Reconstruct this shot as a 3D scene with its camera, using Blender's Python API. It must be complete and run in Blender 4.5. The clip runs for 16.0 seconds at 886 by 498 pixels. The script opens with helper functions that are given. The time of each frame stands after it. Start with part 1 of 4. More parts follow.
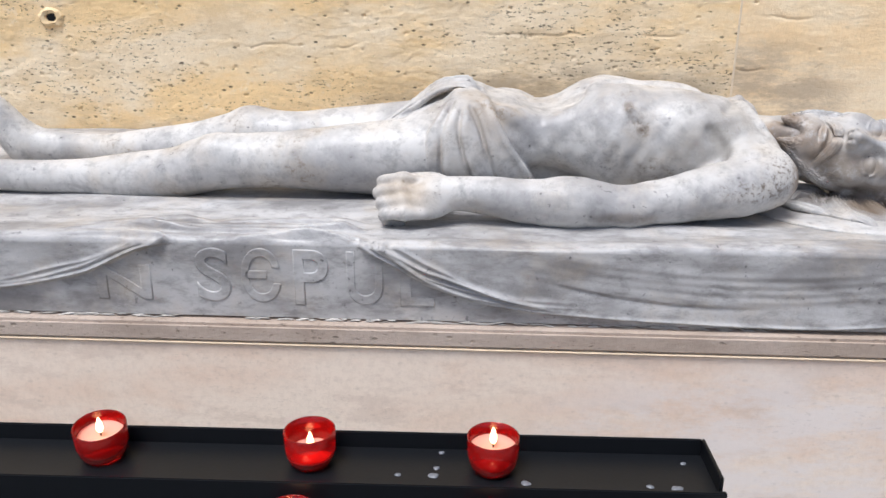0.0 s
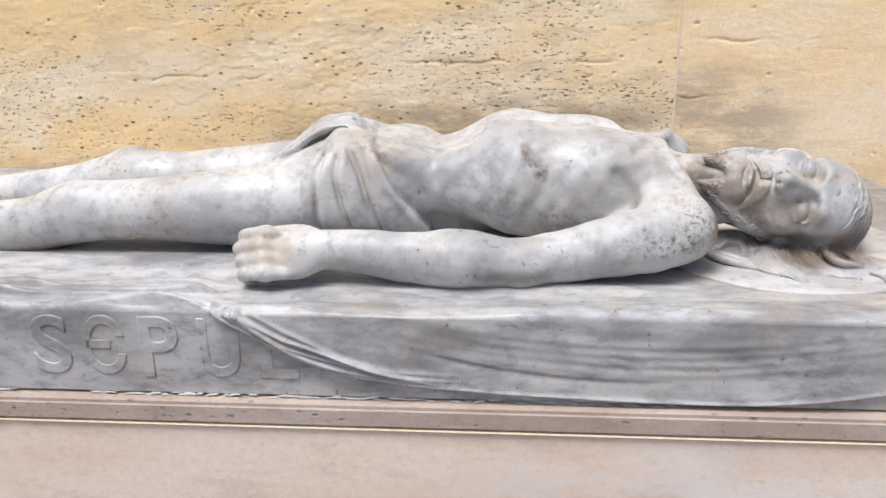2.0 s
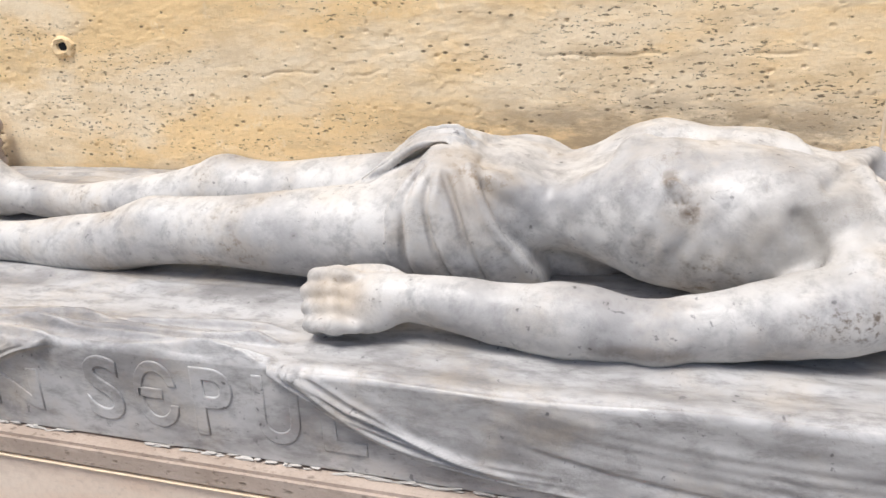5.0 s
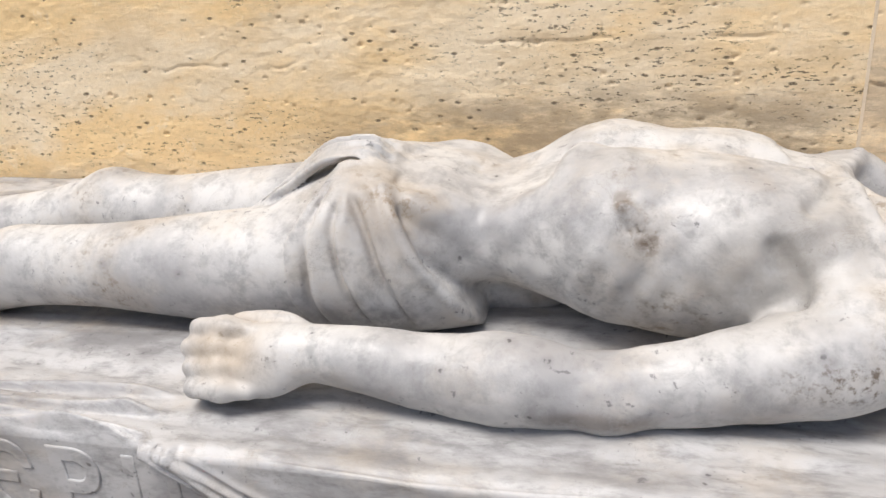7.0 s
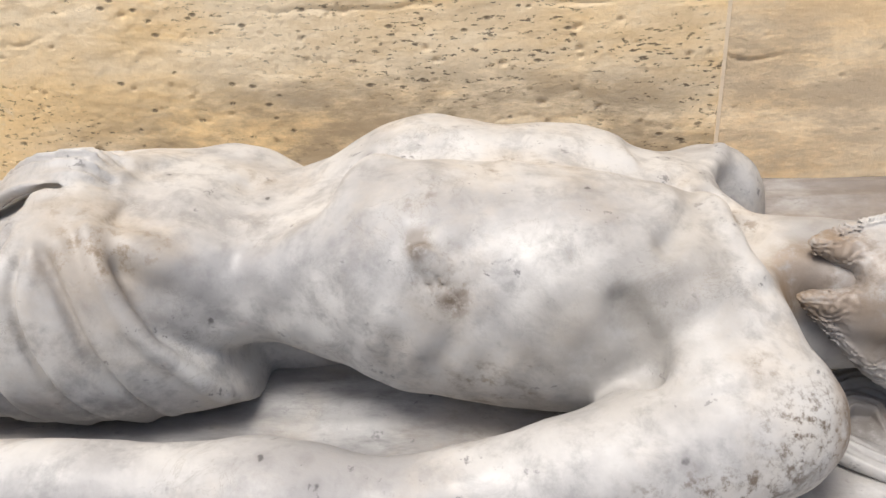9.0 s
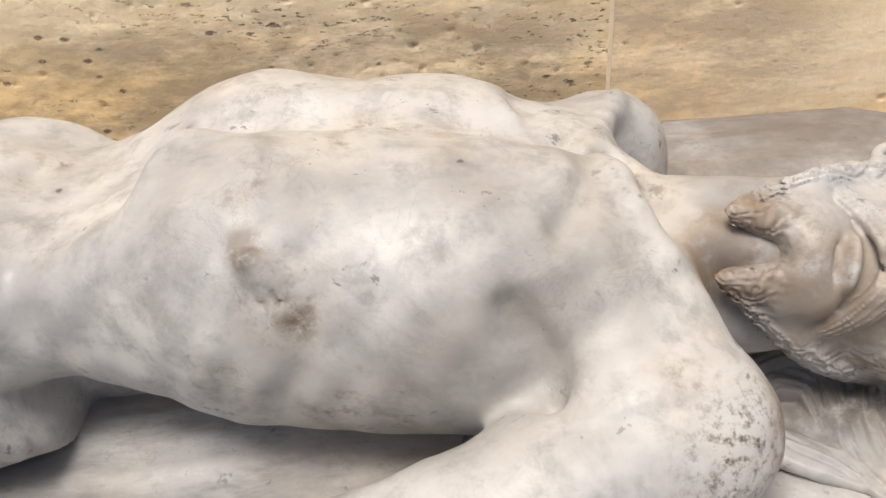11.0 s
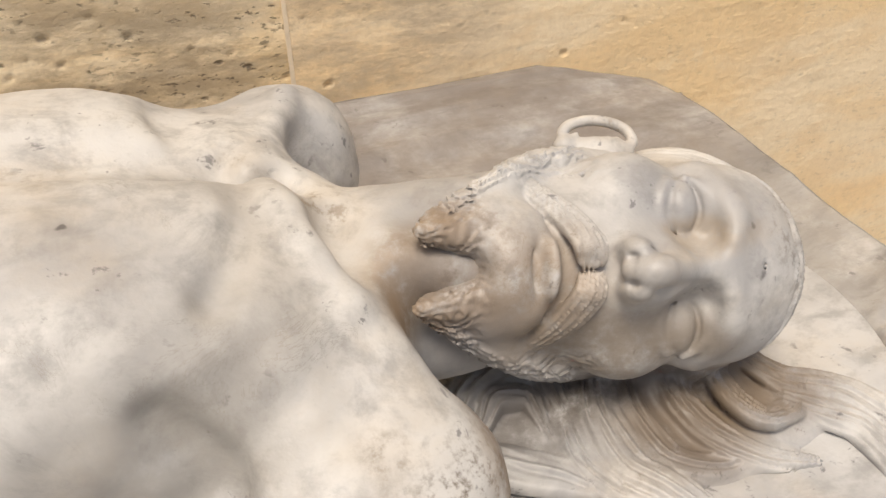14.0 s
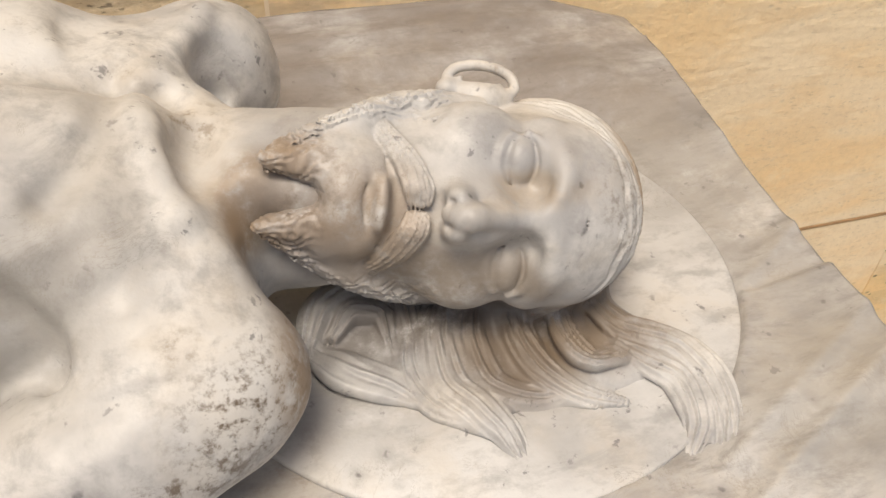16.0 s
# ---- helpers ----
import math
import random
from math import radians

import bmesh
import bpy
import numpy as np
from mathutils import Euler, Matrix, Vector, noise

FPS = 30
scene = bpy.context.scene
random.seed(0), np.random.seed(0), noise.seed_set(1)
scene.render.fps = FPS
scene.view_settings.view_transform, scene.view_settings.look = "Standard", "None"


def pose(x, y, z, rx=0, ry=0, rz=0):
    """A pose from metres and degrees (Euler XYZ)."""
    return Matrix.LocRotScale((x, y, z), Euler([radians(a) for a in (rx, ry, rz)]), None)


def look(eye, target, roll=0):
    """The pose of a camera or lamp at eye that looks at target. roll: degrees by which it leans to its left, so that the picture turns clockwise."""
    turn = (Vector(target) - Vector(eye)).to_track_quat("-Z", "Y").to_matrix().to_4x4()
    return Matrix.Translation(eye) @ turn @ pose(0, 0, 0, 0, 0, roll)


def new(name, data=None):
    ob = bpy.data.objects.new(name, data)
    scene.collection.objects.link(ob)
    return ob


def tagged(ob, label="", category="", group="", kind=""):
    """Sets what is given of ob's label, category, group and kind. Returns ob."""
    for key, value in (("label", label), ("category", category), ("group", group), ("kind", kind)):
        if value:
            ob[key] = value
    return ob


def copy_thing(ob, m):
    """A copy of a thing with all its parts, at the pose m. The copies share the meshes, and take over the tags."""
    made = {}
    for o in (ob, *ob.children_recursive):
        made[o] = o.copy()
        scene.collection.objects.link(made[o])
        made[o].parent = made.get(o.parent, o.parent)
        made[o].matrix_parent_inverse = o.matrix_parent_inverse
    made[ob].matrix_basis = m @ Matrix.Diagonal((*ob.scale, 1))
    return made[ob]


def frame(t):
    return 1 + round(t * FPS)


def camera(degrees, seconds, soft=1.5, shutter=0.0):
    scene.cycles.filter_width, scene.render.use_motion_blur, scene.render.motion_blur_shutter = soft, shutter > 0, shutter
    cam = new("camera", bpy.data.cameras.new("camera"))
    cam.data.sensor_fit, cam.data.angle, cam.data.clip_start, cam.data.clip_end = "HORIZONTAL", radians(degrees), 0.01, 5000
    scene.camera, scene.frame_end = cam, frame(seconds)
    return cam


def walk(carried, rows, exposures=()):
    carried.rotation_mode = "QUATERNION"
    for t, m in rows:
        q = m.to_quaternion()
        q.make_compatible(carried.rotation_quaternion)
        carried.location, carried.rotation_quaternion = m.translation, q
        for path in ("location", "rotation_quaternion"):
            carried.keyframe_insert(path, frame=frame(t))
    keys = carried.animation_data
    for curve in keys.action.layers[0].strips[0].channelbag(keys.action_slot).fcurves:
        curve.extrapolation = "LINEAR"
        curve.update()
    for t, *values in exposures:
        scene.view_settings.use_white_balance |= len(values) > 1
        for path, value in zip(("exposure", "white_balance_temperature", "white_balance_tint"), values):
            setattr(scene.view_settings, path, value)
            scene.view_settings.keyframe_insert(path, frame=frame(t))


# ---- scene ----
cam = camera(59.7, 16.0)
EXPOSURES = [(0.0, 0.15, 5900, 10), (4.0, 0.18, 6150, 10), (8.0, 0.10, 6350, 10), (11.0, 0.02, 6650, 10), (16.0, -0.06, 7150, 10)]
METRES, EYE, TILT, LEAN, TURN = 1.45, 1.35, -19.0, 0.0, 3.5
ROWS = [
    (0.0, 0.0, 0.0, 0.0, 0.0, 0.0, -0.0),
    (0.5, 0.0609, 0.024, 0.0126, 0.95, 0.35, -0.0),
    (1.0, 0.1125, 0.0401, 0.0199, 1.5, 0.66, 0.2),
    (1.5, 0.1391, 0.0643, 0.0309, 1.58, 0.91, 0.44),
    (2.0, 0.1532, 0.1082, 0.0505, 1.35, 0.96, 0.51),
    (2.5, 0.1555, 0.1675, 0.0734, 1.77, 0.72, 0.15),
    (3.0, 0.1473, 0.2189, 0.0887, 3.67, 0.27, -0.71),
    (3.5, 0.1362, 0.2309, 0.0942, 7.24, -0.13, -1.92),
    (4.0, 0.157, 0.244, 0.1011, 11.08, -0.36, -3.2),
    (6.5, 0.208, 0.363, 0.1497, 14.38, -2.48, -1.29),
    (7.0, 0.2047, 0.4004, 0.163, 11.12, -2.86, -0.13),
    (7.5, 0.1956, 0.4331, 0.1717, 7.82, -3.36, 0.78),
    (8.0, 0.2069, 0.4724, 0.1789, 4.92, -4.14, 1.37),
    (8.5, 0.2332, 0.5189, 0.1933, 3.43, -4.93, 1.78),
    (11.0, 0.2717, 0.6427, 0.2153, -5.61, -10.82, 4.91),
    (11.5, 0.2815, 0.6522, 0.219, -8.66, -11.63, 6.24),
    (12.0, 0.2947, 0.658, 0.2213, -11.98, -12.33, 7.52),
    (12.5, 0.3026, 0.6698, 0.225, -15.46, -13.18, 8.62),
    (13.0, 0.3113, 0.682, 0.2282, -19.17, -14.23, 9.55),
    (13.5, 0.3169, 0.6913, 0.2296, -22.98, -15.43, 9.92),
    (14.0, 0.3188, 0.6978, 0.2313, -25.91, -16.64, 9.39),
    (14.5, 0.3335, 0.6985, 0.2291, -27.16, -17.99, 7.89),
    (15.0, 0.3636, 0.6828, 0.2246, -25.97, -19.52, 6.2),
    (15.5, 0.3834, 0.6632, 0.2297, -23.14, -21.25, 4.84),
    (16.0, 0.3912, 0.6383, 0.2429, -19.62, -23.21, 4.56),
]
walk(cam, [(t, pose(0, 0, EYE, TILT, LEAN, TURN) @ pose(METRES * x, METRES * y, METRES * z, 90 + pitch, roll, yaw)) for t, x, y, z, yaw, pitch, roll in ROWS], EXPOSURES)

# ---- light ----
world = bpy.data.worlds.new("world")
scene.world = world
world.use_nodes = True
wn, wl = world.node_tree.nodes, world.node_tree.links
sky = wn.new("ShaderNodeTexSky")
sky.sky_type, sky.sun_disc = "NISHITA", False
sky.sun_elevation, sky.sun_rotation = radians(68), radians(215)
sky.dust_density = 4.0
wn["Background"].inputs["Strength"].default_value = 0.12
wl.new(sky.outputs[0], wn["Background"].inputs["Color"])
sun = new("sun", bpy.data.lights.new("sun", "SUN"))
sun.data.energy, sun.data.angle, sun.data.color = 2.9, radians(24), (1.0, 0.955, 0.89)
sun.matrix_world = look((-0.62, -0.90, 2.75), (0.0, 0.0, 0.0))


# ---- materials ----
def material(name, rough=0.5, metallic=0.0, specular=0.5):
    m = bpy.data.materials.new(name)
    m.use_nodes = True
    n, l = m.node_tree.nodes, m.node_tree.links
    b = n["Principled BSDF"]
    b.inputs["Roughness"].default_value = rough
    b.inputs["Metallic"].default_value = metallic
    b.inputs["Specular IOR Level"].default_value = specular
    return m, n, l, b


def coords(n, l, scale=(1, 1, 1)):
    tc, mp = n.new("ShaderNodeTexCoord"), n.new("ShaderNodeMapping")
    mp.inputs["Scale"].default_value = scale
    l.new(tc.outputs["Object"], mp.inputs["Vector"])
    return mp.outputs["Vector"]


def noise_tex(n, l, vec, scale, detail=4.0, rough=0.55, distort=0.0):
    t = n.new("ShaderNodeTexNoise")
    t.inputs["Scale"].default_value, t.inputs["Detail"].default_value = scale, detail
    t.inputs["Roughness"].default_value, t.inputs["Distortion"].default_value = rough, distort
    l.new(vec, t.inputs["Vector"])
    return t.outputs["Fac"]


def ramp(n, l, fac, lo, hi, a=0.0, b=1.0):
    r = n.new("ShaderNodeMapRange")
    r.interpolation_type = "SMOOTHSTEP"
    for k, v in (("From Min", lo), ("From Max", hi), ("To Min", a), ("To Max", b)):
        r.inputs[k].default_value = v
    l.new(fac, r.inputs["Value"])
    return r.outputs["Result"]


def mix(n, l, fac, a, b, mode="MIX"):
    x = n.new("ShaderNodeMix")
    x.data_type, x.blend_type = "RGBA", mode
    for socket, v in ((x.inputs[0], fac), (x.inputs[6], a), (x.inputs[7], b)):
        if isinstance(v, (int, float)):
            socket.default_value = v
        elif isinstance(v, tuple):
            socket.default_value = (*v, 1)
        else:
            l.new(v, socket)
    return x.outputs[2]


def mult(n, l, a, b):
    x = n.new("ShaderNodeMath")
    x.operation = "MULTIPLY"
    for s, v in ((x.inputs[0], a), (x.inputs[1], b)):
        if isinstance(v, (int, float)):
            s.default_value = v
        else:
            l.new(v, s)
    return x.outputs[0]


def bump(n, l, b, height, strength=0.3, dist=0.002, chain=None):
    x = n.new("ShaderNodeBump")
    x.inputs["Strength"].default_value, x.inputs["Distance"].default_value = strength, dist
    l.new(height, x.inputs["Height"])
    if chain is not None:
        l.new(chain, x.inputs["Normal"])
    l.new(x.outputs["Normal"], b.inputs["Normal"])
    return x.outputs["Normal"]


def marble_material(name, light, grey, streak, dirt_amount, rough, stain_and_shade=()):
    """Weathered white marble: grey clouds and veins, dark specks, brown grime."""
    m, n, l, b = material(name, rough)
    v = coords(n, l)
    vs = coords(n, l, streak)
    cloud = ramp(n, l, noise_tex(n, l, vs, 7.0, 6, 0.62, 0.15), 0.40, 0.66)
    col = mix(n, l, cloud, light, grey)
    fine = ramp(n, l, noise_tex(n, l, vs, 34.0, 6, 0.7, 0.2), 0.46, 0.70, 0.0, 0.65)
    col = mix(n, l, fine, col, tuple(c * 0.70 for c in grey))
    warm = ramp(n, l, noise_tex(n, l, v, 9.0, 5, 0.65), 0.46, 0.66, 0.0, 0.32)
    col = mix(n, l, warm, col, (0.52, 0.44, 0.34))
    # scattered round pocks, dark in the middle with a grey bloom about them
    pock = n.new("ShaderNodeTexVoronoi")
    pock.inputs["Scale"].default_value = 34.0
    wobble = n.new("ShaderNodeVectorMath")
    wobble.operation = "MULTIPLY_ADD"
    wobble.inputs[1].default_value = (0.008, 0.008, 0.008)
    nz = n.new("ShaderNodeTexNoise")
    nz.inputs["Scale"].default_value = 120.0
    l.new(v, nz.inputs["Vector"])
    l.new(nz.outputs["Color"], wobble.inputs[0])
    l.new(v, wobble.inputs[2])
    l.new(wobble.outputs[0], pock.inputs["Vector"])
    pick = ramp(n, l, noise_tex(n, l, v, 14.0, 2), 0.50, 0.58)
    bloom = mult(n, l, ramp(n, l, pock.outputs["Distance"], 0.08, 0.34, 1.0, 0.0), mult(n, l, pick, 0.40))
    col = mix(n, l, bloom, col, (0.24, 0.23, 0.225))
    core = mult(n, l, ramp(n, l, pock.outputs["Distance"], 0.04, 0.11, 1.0, 0.0), mult(n, l, pick, 0.85))
    col = mix(n, l, core, col, (0.09, 0.085, 0.085))
    # dark specks where the grain has opened
    thin = ramp(n, l, noise_tex(n, l, v, 85.0, 4, 0.65, 0.3), 0.62, 0.69)
    patch = ramp(n, l, noise_tex(n, l, v, 16.0, 3, 0.6), 0.46, 0.56)
    specks = mult(n, l, mult(n, l, thin, patch), 0.7)
    col = mix(n, l, specks, col, (0.12, 0.115, 0.12))
    # grey mottling of the stone itself, and short broken hairlines
    mottle = ramp(n, l, noise_tex(n, l, vs, 21.0, 9, 0.74, 0.5), 0.52, 0.68, 0.0, 0.55)
    col = mix(n, l, mottle, col, tuple(c * 0.80 for c in grey))
    hair = noise_tex(n, l, coords(n, l, (1.0, 0.7, 1.6)), 24.0, 8, 0.72, 1.2)
    line = mult(n, l, ramp(n, l, hair, 0.488, 0.500), ramp(n, l, hair, 0.500, 0.512, 1.0, 0.0))
    line = mult(n, l, line, ramp(n, l, noise_tex(n, l, v, 11.0, 3), 0.54, 0.64, 0.0, 0.50))
    col = mix(n, l, line, col, (0.24, 0.215, 0.18))
    # brown grime in broken patches
    grime = mult(n, l, ramp(n, l, noise_tex(n, l, v, 9.0, 2), 0.58, 0.72), ramp(n, l, noise_tex(n, l, v, 75.0, 6, 0.7), 0.48, 0.66))
    col = mix(n, l, mult(n, l, grime, dirt_amount), col, (0.20, 0.15, 0.10))
    # stains and painted-in shade in set places: centre, half sizes, colour, strength, grain
    for centre, half, tint, strength, grain in stain_and_shade:
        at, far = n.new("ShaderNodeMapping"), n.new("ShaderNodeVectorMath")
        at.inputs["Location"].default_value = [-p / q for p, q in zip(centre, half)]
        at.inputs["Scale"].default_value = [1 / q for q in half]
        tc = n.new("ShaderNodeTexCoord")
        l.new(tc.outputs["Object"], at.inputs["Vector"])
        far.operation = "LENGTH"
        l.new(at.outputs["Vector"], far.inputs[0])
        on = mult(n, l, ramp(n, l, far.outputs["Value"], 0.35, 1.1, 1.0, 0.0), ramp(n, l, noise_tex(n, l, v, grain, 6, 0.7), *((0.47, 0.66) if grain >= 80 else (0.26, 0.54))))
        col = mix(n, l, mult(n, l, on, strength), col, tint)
    l.new(col, b.inputs["Base Color"])
    l.new(ramp(n, l, noise_tex(n, l, v, 40.0, 4), 0.3, 0.7, rough - 0.08, rough + 0.12), b.inputs["Roughness"])
    ch = bump(n, l, b, noise_tex(n, l, v, 220.0, 4, 0.6), 0.15, 0.0015)
    bump(n, l, b, noise_tex(n, l, v, 45.0, 4, 0.6), 0.18, 0.004, ch)
    return m


BROWN, TAN, SLATE, RUST = (0.13, 0.095, 0.065), (0.40, 0.31, 0.21), (0.20, 0.19, 0.185), (0.27, 0.185, 0.11)
# besides stains, shade is painted on near cheek, eye socket, neck, hair below head
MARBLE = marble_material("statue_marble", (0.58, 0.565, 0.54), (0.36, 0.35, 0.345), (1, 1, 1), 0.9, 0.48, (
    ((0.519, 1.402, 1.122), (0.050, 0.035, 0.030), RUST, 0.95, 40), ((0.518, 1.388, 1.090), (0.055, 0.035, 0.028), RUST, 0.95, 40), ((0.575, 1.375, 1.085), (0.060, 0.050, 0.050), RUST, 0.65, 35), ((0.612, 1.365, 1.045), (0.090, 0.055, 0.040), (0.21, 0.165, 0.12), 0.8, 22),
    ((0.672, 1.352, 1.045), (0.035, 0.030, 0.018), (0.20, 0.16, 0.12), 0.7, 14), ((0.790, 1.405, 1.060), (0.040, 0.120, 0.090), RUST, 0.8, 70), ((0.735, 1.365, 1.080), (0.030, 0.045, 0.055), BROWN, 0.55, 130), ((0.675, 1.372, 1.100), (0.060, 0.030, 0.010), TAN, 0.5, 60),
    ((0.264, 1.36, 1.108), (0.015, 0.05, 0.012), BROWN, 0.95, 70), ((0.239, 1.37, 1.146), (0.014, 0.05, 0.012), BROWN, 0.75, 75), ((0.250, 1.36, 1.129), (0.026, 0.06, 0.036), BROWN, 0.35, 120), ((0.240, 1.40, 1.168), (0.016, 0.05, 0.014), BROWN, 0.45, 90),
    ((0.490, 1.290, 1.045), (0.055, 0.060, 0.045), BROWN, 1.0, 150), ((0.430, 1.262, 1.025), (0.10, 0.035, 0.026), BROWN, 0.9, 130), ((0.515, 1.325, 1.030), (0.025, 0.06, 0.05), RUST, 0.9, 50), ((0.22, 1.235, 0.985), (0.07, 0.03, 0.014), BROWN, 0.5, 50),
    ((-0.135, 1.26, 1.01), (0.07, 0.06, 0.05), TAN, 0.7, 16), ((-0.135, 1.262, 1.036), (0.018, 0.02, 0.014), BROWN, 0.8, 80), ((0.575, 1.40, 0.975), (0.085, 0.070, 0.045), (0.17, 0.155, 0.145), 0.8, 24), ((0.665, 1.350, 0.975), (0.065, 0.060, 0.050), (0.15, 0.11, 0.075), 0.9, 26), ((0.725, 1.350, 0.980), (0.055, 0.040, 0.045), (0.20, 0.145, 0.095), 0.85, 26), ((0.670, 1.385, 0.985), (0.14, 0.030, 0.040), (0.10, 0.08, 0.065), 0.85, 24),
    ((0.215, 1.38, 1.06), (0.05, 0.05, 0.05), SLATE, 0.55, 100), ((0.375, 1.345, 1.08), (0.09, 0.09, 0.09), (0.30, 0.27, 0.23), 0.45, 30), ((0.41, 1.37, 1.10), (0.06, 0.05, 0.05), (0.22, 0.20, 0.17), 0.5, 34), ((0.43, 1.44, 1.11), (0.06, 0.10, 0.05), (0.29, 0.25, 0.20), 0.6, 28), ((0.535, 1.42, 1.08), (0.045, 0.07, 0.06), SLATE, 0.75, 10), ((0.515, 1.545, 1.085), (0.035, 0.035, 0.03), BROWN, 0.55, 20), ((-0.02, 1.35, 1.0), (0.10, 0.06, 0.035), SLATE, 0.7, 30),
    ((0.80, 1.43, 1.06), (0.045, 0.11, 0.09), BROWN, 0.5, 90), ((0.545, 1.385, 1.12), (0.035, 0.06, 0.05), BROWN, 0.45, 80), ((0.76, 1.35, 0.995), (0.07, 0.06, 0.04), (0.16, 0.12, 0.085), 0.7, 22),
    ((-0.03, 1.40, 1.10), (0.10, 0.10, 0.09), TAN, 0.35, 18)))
# darker patches; the one below the jaw is the head's shade put into the colour
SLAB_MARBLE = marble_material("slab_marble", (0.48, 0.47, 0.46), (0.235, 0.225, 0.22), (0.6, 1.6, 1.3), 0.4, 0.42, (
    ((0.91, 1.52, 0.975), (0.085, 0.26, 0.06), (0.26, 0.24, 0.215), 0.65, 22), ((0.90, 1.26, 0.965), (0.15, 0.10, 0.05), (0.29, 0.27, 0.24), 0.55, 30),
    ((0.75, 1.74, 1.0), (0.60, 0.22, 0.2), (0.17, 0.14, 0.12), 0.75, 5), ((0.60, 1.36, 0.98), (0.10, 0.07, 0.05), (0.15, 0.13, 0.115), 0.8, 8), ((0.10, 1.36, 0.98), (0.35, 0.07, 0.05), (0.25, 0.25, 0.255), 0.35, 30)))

# both patches paint shade onto the disc along the head's near side
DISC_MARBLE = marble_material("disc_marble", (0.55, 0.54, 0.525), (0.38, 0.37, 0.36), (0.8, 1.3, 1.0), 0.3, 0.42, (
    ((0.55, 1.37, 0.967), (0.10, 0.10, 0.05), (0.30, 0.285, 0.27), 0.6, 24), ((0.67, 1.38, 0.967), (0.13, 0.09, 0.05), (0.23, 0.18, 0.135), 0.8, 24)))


def stone_material(name, base, pale, stain, pit_density, dirt=None, dirt_color=(0.30, 0.23, 0.15), relief=1.0):
    """Yellowish limewashed limestone with pits and stains; dirt: (x, z, half width, half height) of one broad stain."""
    m, n, l, b = material(name, 0.88, 0.0, 0.25)
    v = coords(n, l)
    vb = coords(n, l, (0.6, 1.0, 1.7))
    big = ramp(n, l, noise_tex(n, l, vb, 3.6, 6, 0.62, 0.3), 0.40, 0.62)
    col = mix(n, l, big, base, pale)
    patches = ramp(n, l, noise_tex(n, l, vb, 9.0, 8, 0.7), 0.50, 0.60, 0.0, 0.45)
    col = mix(n, l, patches, col, tuple(0.5 * (p + q) for p, q in zip(base, stain)))
    blot = ramp(n, l, noise_tex(n, l, v, 15.0, 8, 0.75), 0.56, 0.66, 0.0, 0.5)
    col = mix(n, l, blot, col, pale)
    grain = ramp(n, l, noise_tex(n, l, v, 110.0, 6, 0.75), 0.40, 0.68, 0.0, 0.22)
    col = mix(n, l, grain, col, tuple(c * 0.62 for c in base))
    if dirt:
        tc, sep = n.new("ShaderNodeTexCoord"), n.new("ShaderNodeMapping")
        sep.inputs["Location"].default_value = (-dirt[0] / dirt[2], 0, -dirt[1] / dirt[3])
        sep.inputs["Scale"].default_value = (1 / dirt[2], 0, 1 / dirt[3])
        l.new(tc.outputs["Object"], sep.inputs["Vector"])
        far = n.new("ShaderNodeVectorMath")
        far.operation = "LENGTH"
        l.new(sep.outputs["Vector"], far.inputs[0])
        near = ramp(n, l, far.outputs["Value"], 0.45, 1.05, 1.0, 0.0)
        spread = mult(n, l, near, ramp(n, l, noise_tex(n, l, vb, 8.0, 8, 0.72), 0.36, 0.58))
        col = mix(n, l, mult(n, l, spread, 0.75), col, dirt_color)
    hole = n.new("ShaderNodeTexVoronoi")
    hole.inputs["Scale"].default_value = 52.0
    l.new(coords(n, l, (0.66, 1.0, 1.2)), hole.inputs["Vector"])
    pits = mult(n, l, ramp(n, l, hole.outputs["Distance"], 0.08, 0.24, 1.0, 0.0), ramp(n, l, noise_tex(n, l, v, 26.0, 5, 0.7), 0.48, 0.55))
    worn = ramp(n, l, noise_tex(n, l, vb, 3.4, 3), 0.44, 0.60)
    small = ramp(n, l, noise_tex(n, l, coords(n, l, (0.55, 1, 1.5)), 150.0, 3, 0.6), 0.60, 0.66)
    pits_all = n.new("ShaderNodeMath")
    pits_all.operation = "MAXIMUM"
    l.new(pits, pits_all.inputs[0])
    l.new(mult(n, l, small, worn), pits_all.inputs[1])
    dark = mult(n, l, pits_all.outputs[0], pit_density)
    col = mix(n, l, mult(n, l, dark, 0.8), col, (0.11, 0.085, 0.06))
    l.new(col, b.inputs["Base Color"])
    rev = ramp(n, l, dark, 0.0, 1.0, 1.0, 0.0)
    ch = bump(n, l, b, rev, 0.6 * relief, 0.004)
    ch = bump(n, l, b, noise_tex(n, l, vb, 36.0, 8, 0.7), 0.26 * relief, 0.006, ch)
    bump(n, l, b, noise_tex(n, l, v, 190.0, 5, 0.7), 0.4 * relief, 0.003, ch)
    return m


STONE = stone_material("wall_stone", (0.90, 0.65, 0.34), (0.90, 0.75, 0.53), (0.46, 0.36, 0.24), 1.0, (0.18, 1.06, 0.62, 0.135))
STONE_SMOOTH = stone_material("smooth_wall_stone", (0.95, 0.70, 0.40), (0.95, 0.78, 0.54), (0.76, 0.56, 0.34), 0.2, (0.60, 1.10, 0.30, 0.16), (0.46, 0.36, 0.25))
PLASTER = stone_material("base_plaster", (0.78, 0.61, 0.48), (0.84, 0.72, 0.60), (0.50, 0.42, 0.36), 0.15, (0.45, 0.60, 0.45, 0.2), (0.78, 0.72, 0.68), 0.35)
LEDGE = stone_material("ledge_stone", (0.42, 0.335, 0.27), (0.52, 0.43, 0.36), (0.33, 0.26, 0.21), 0.6)
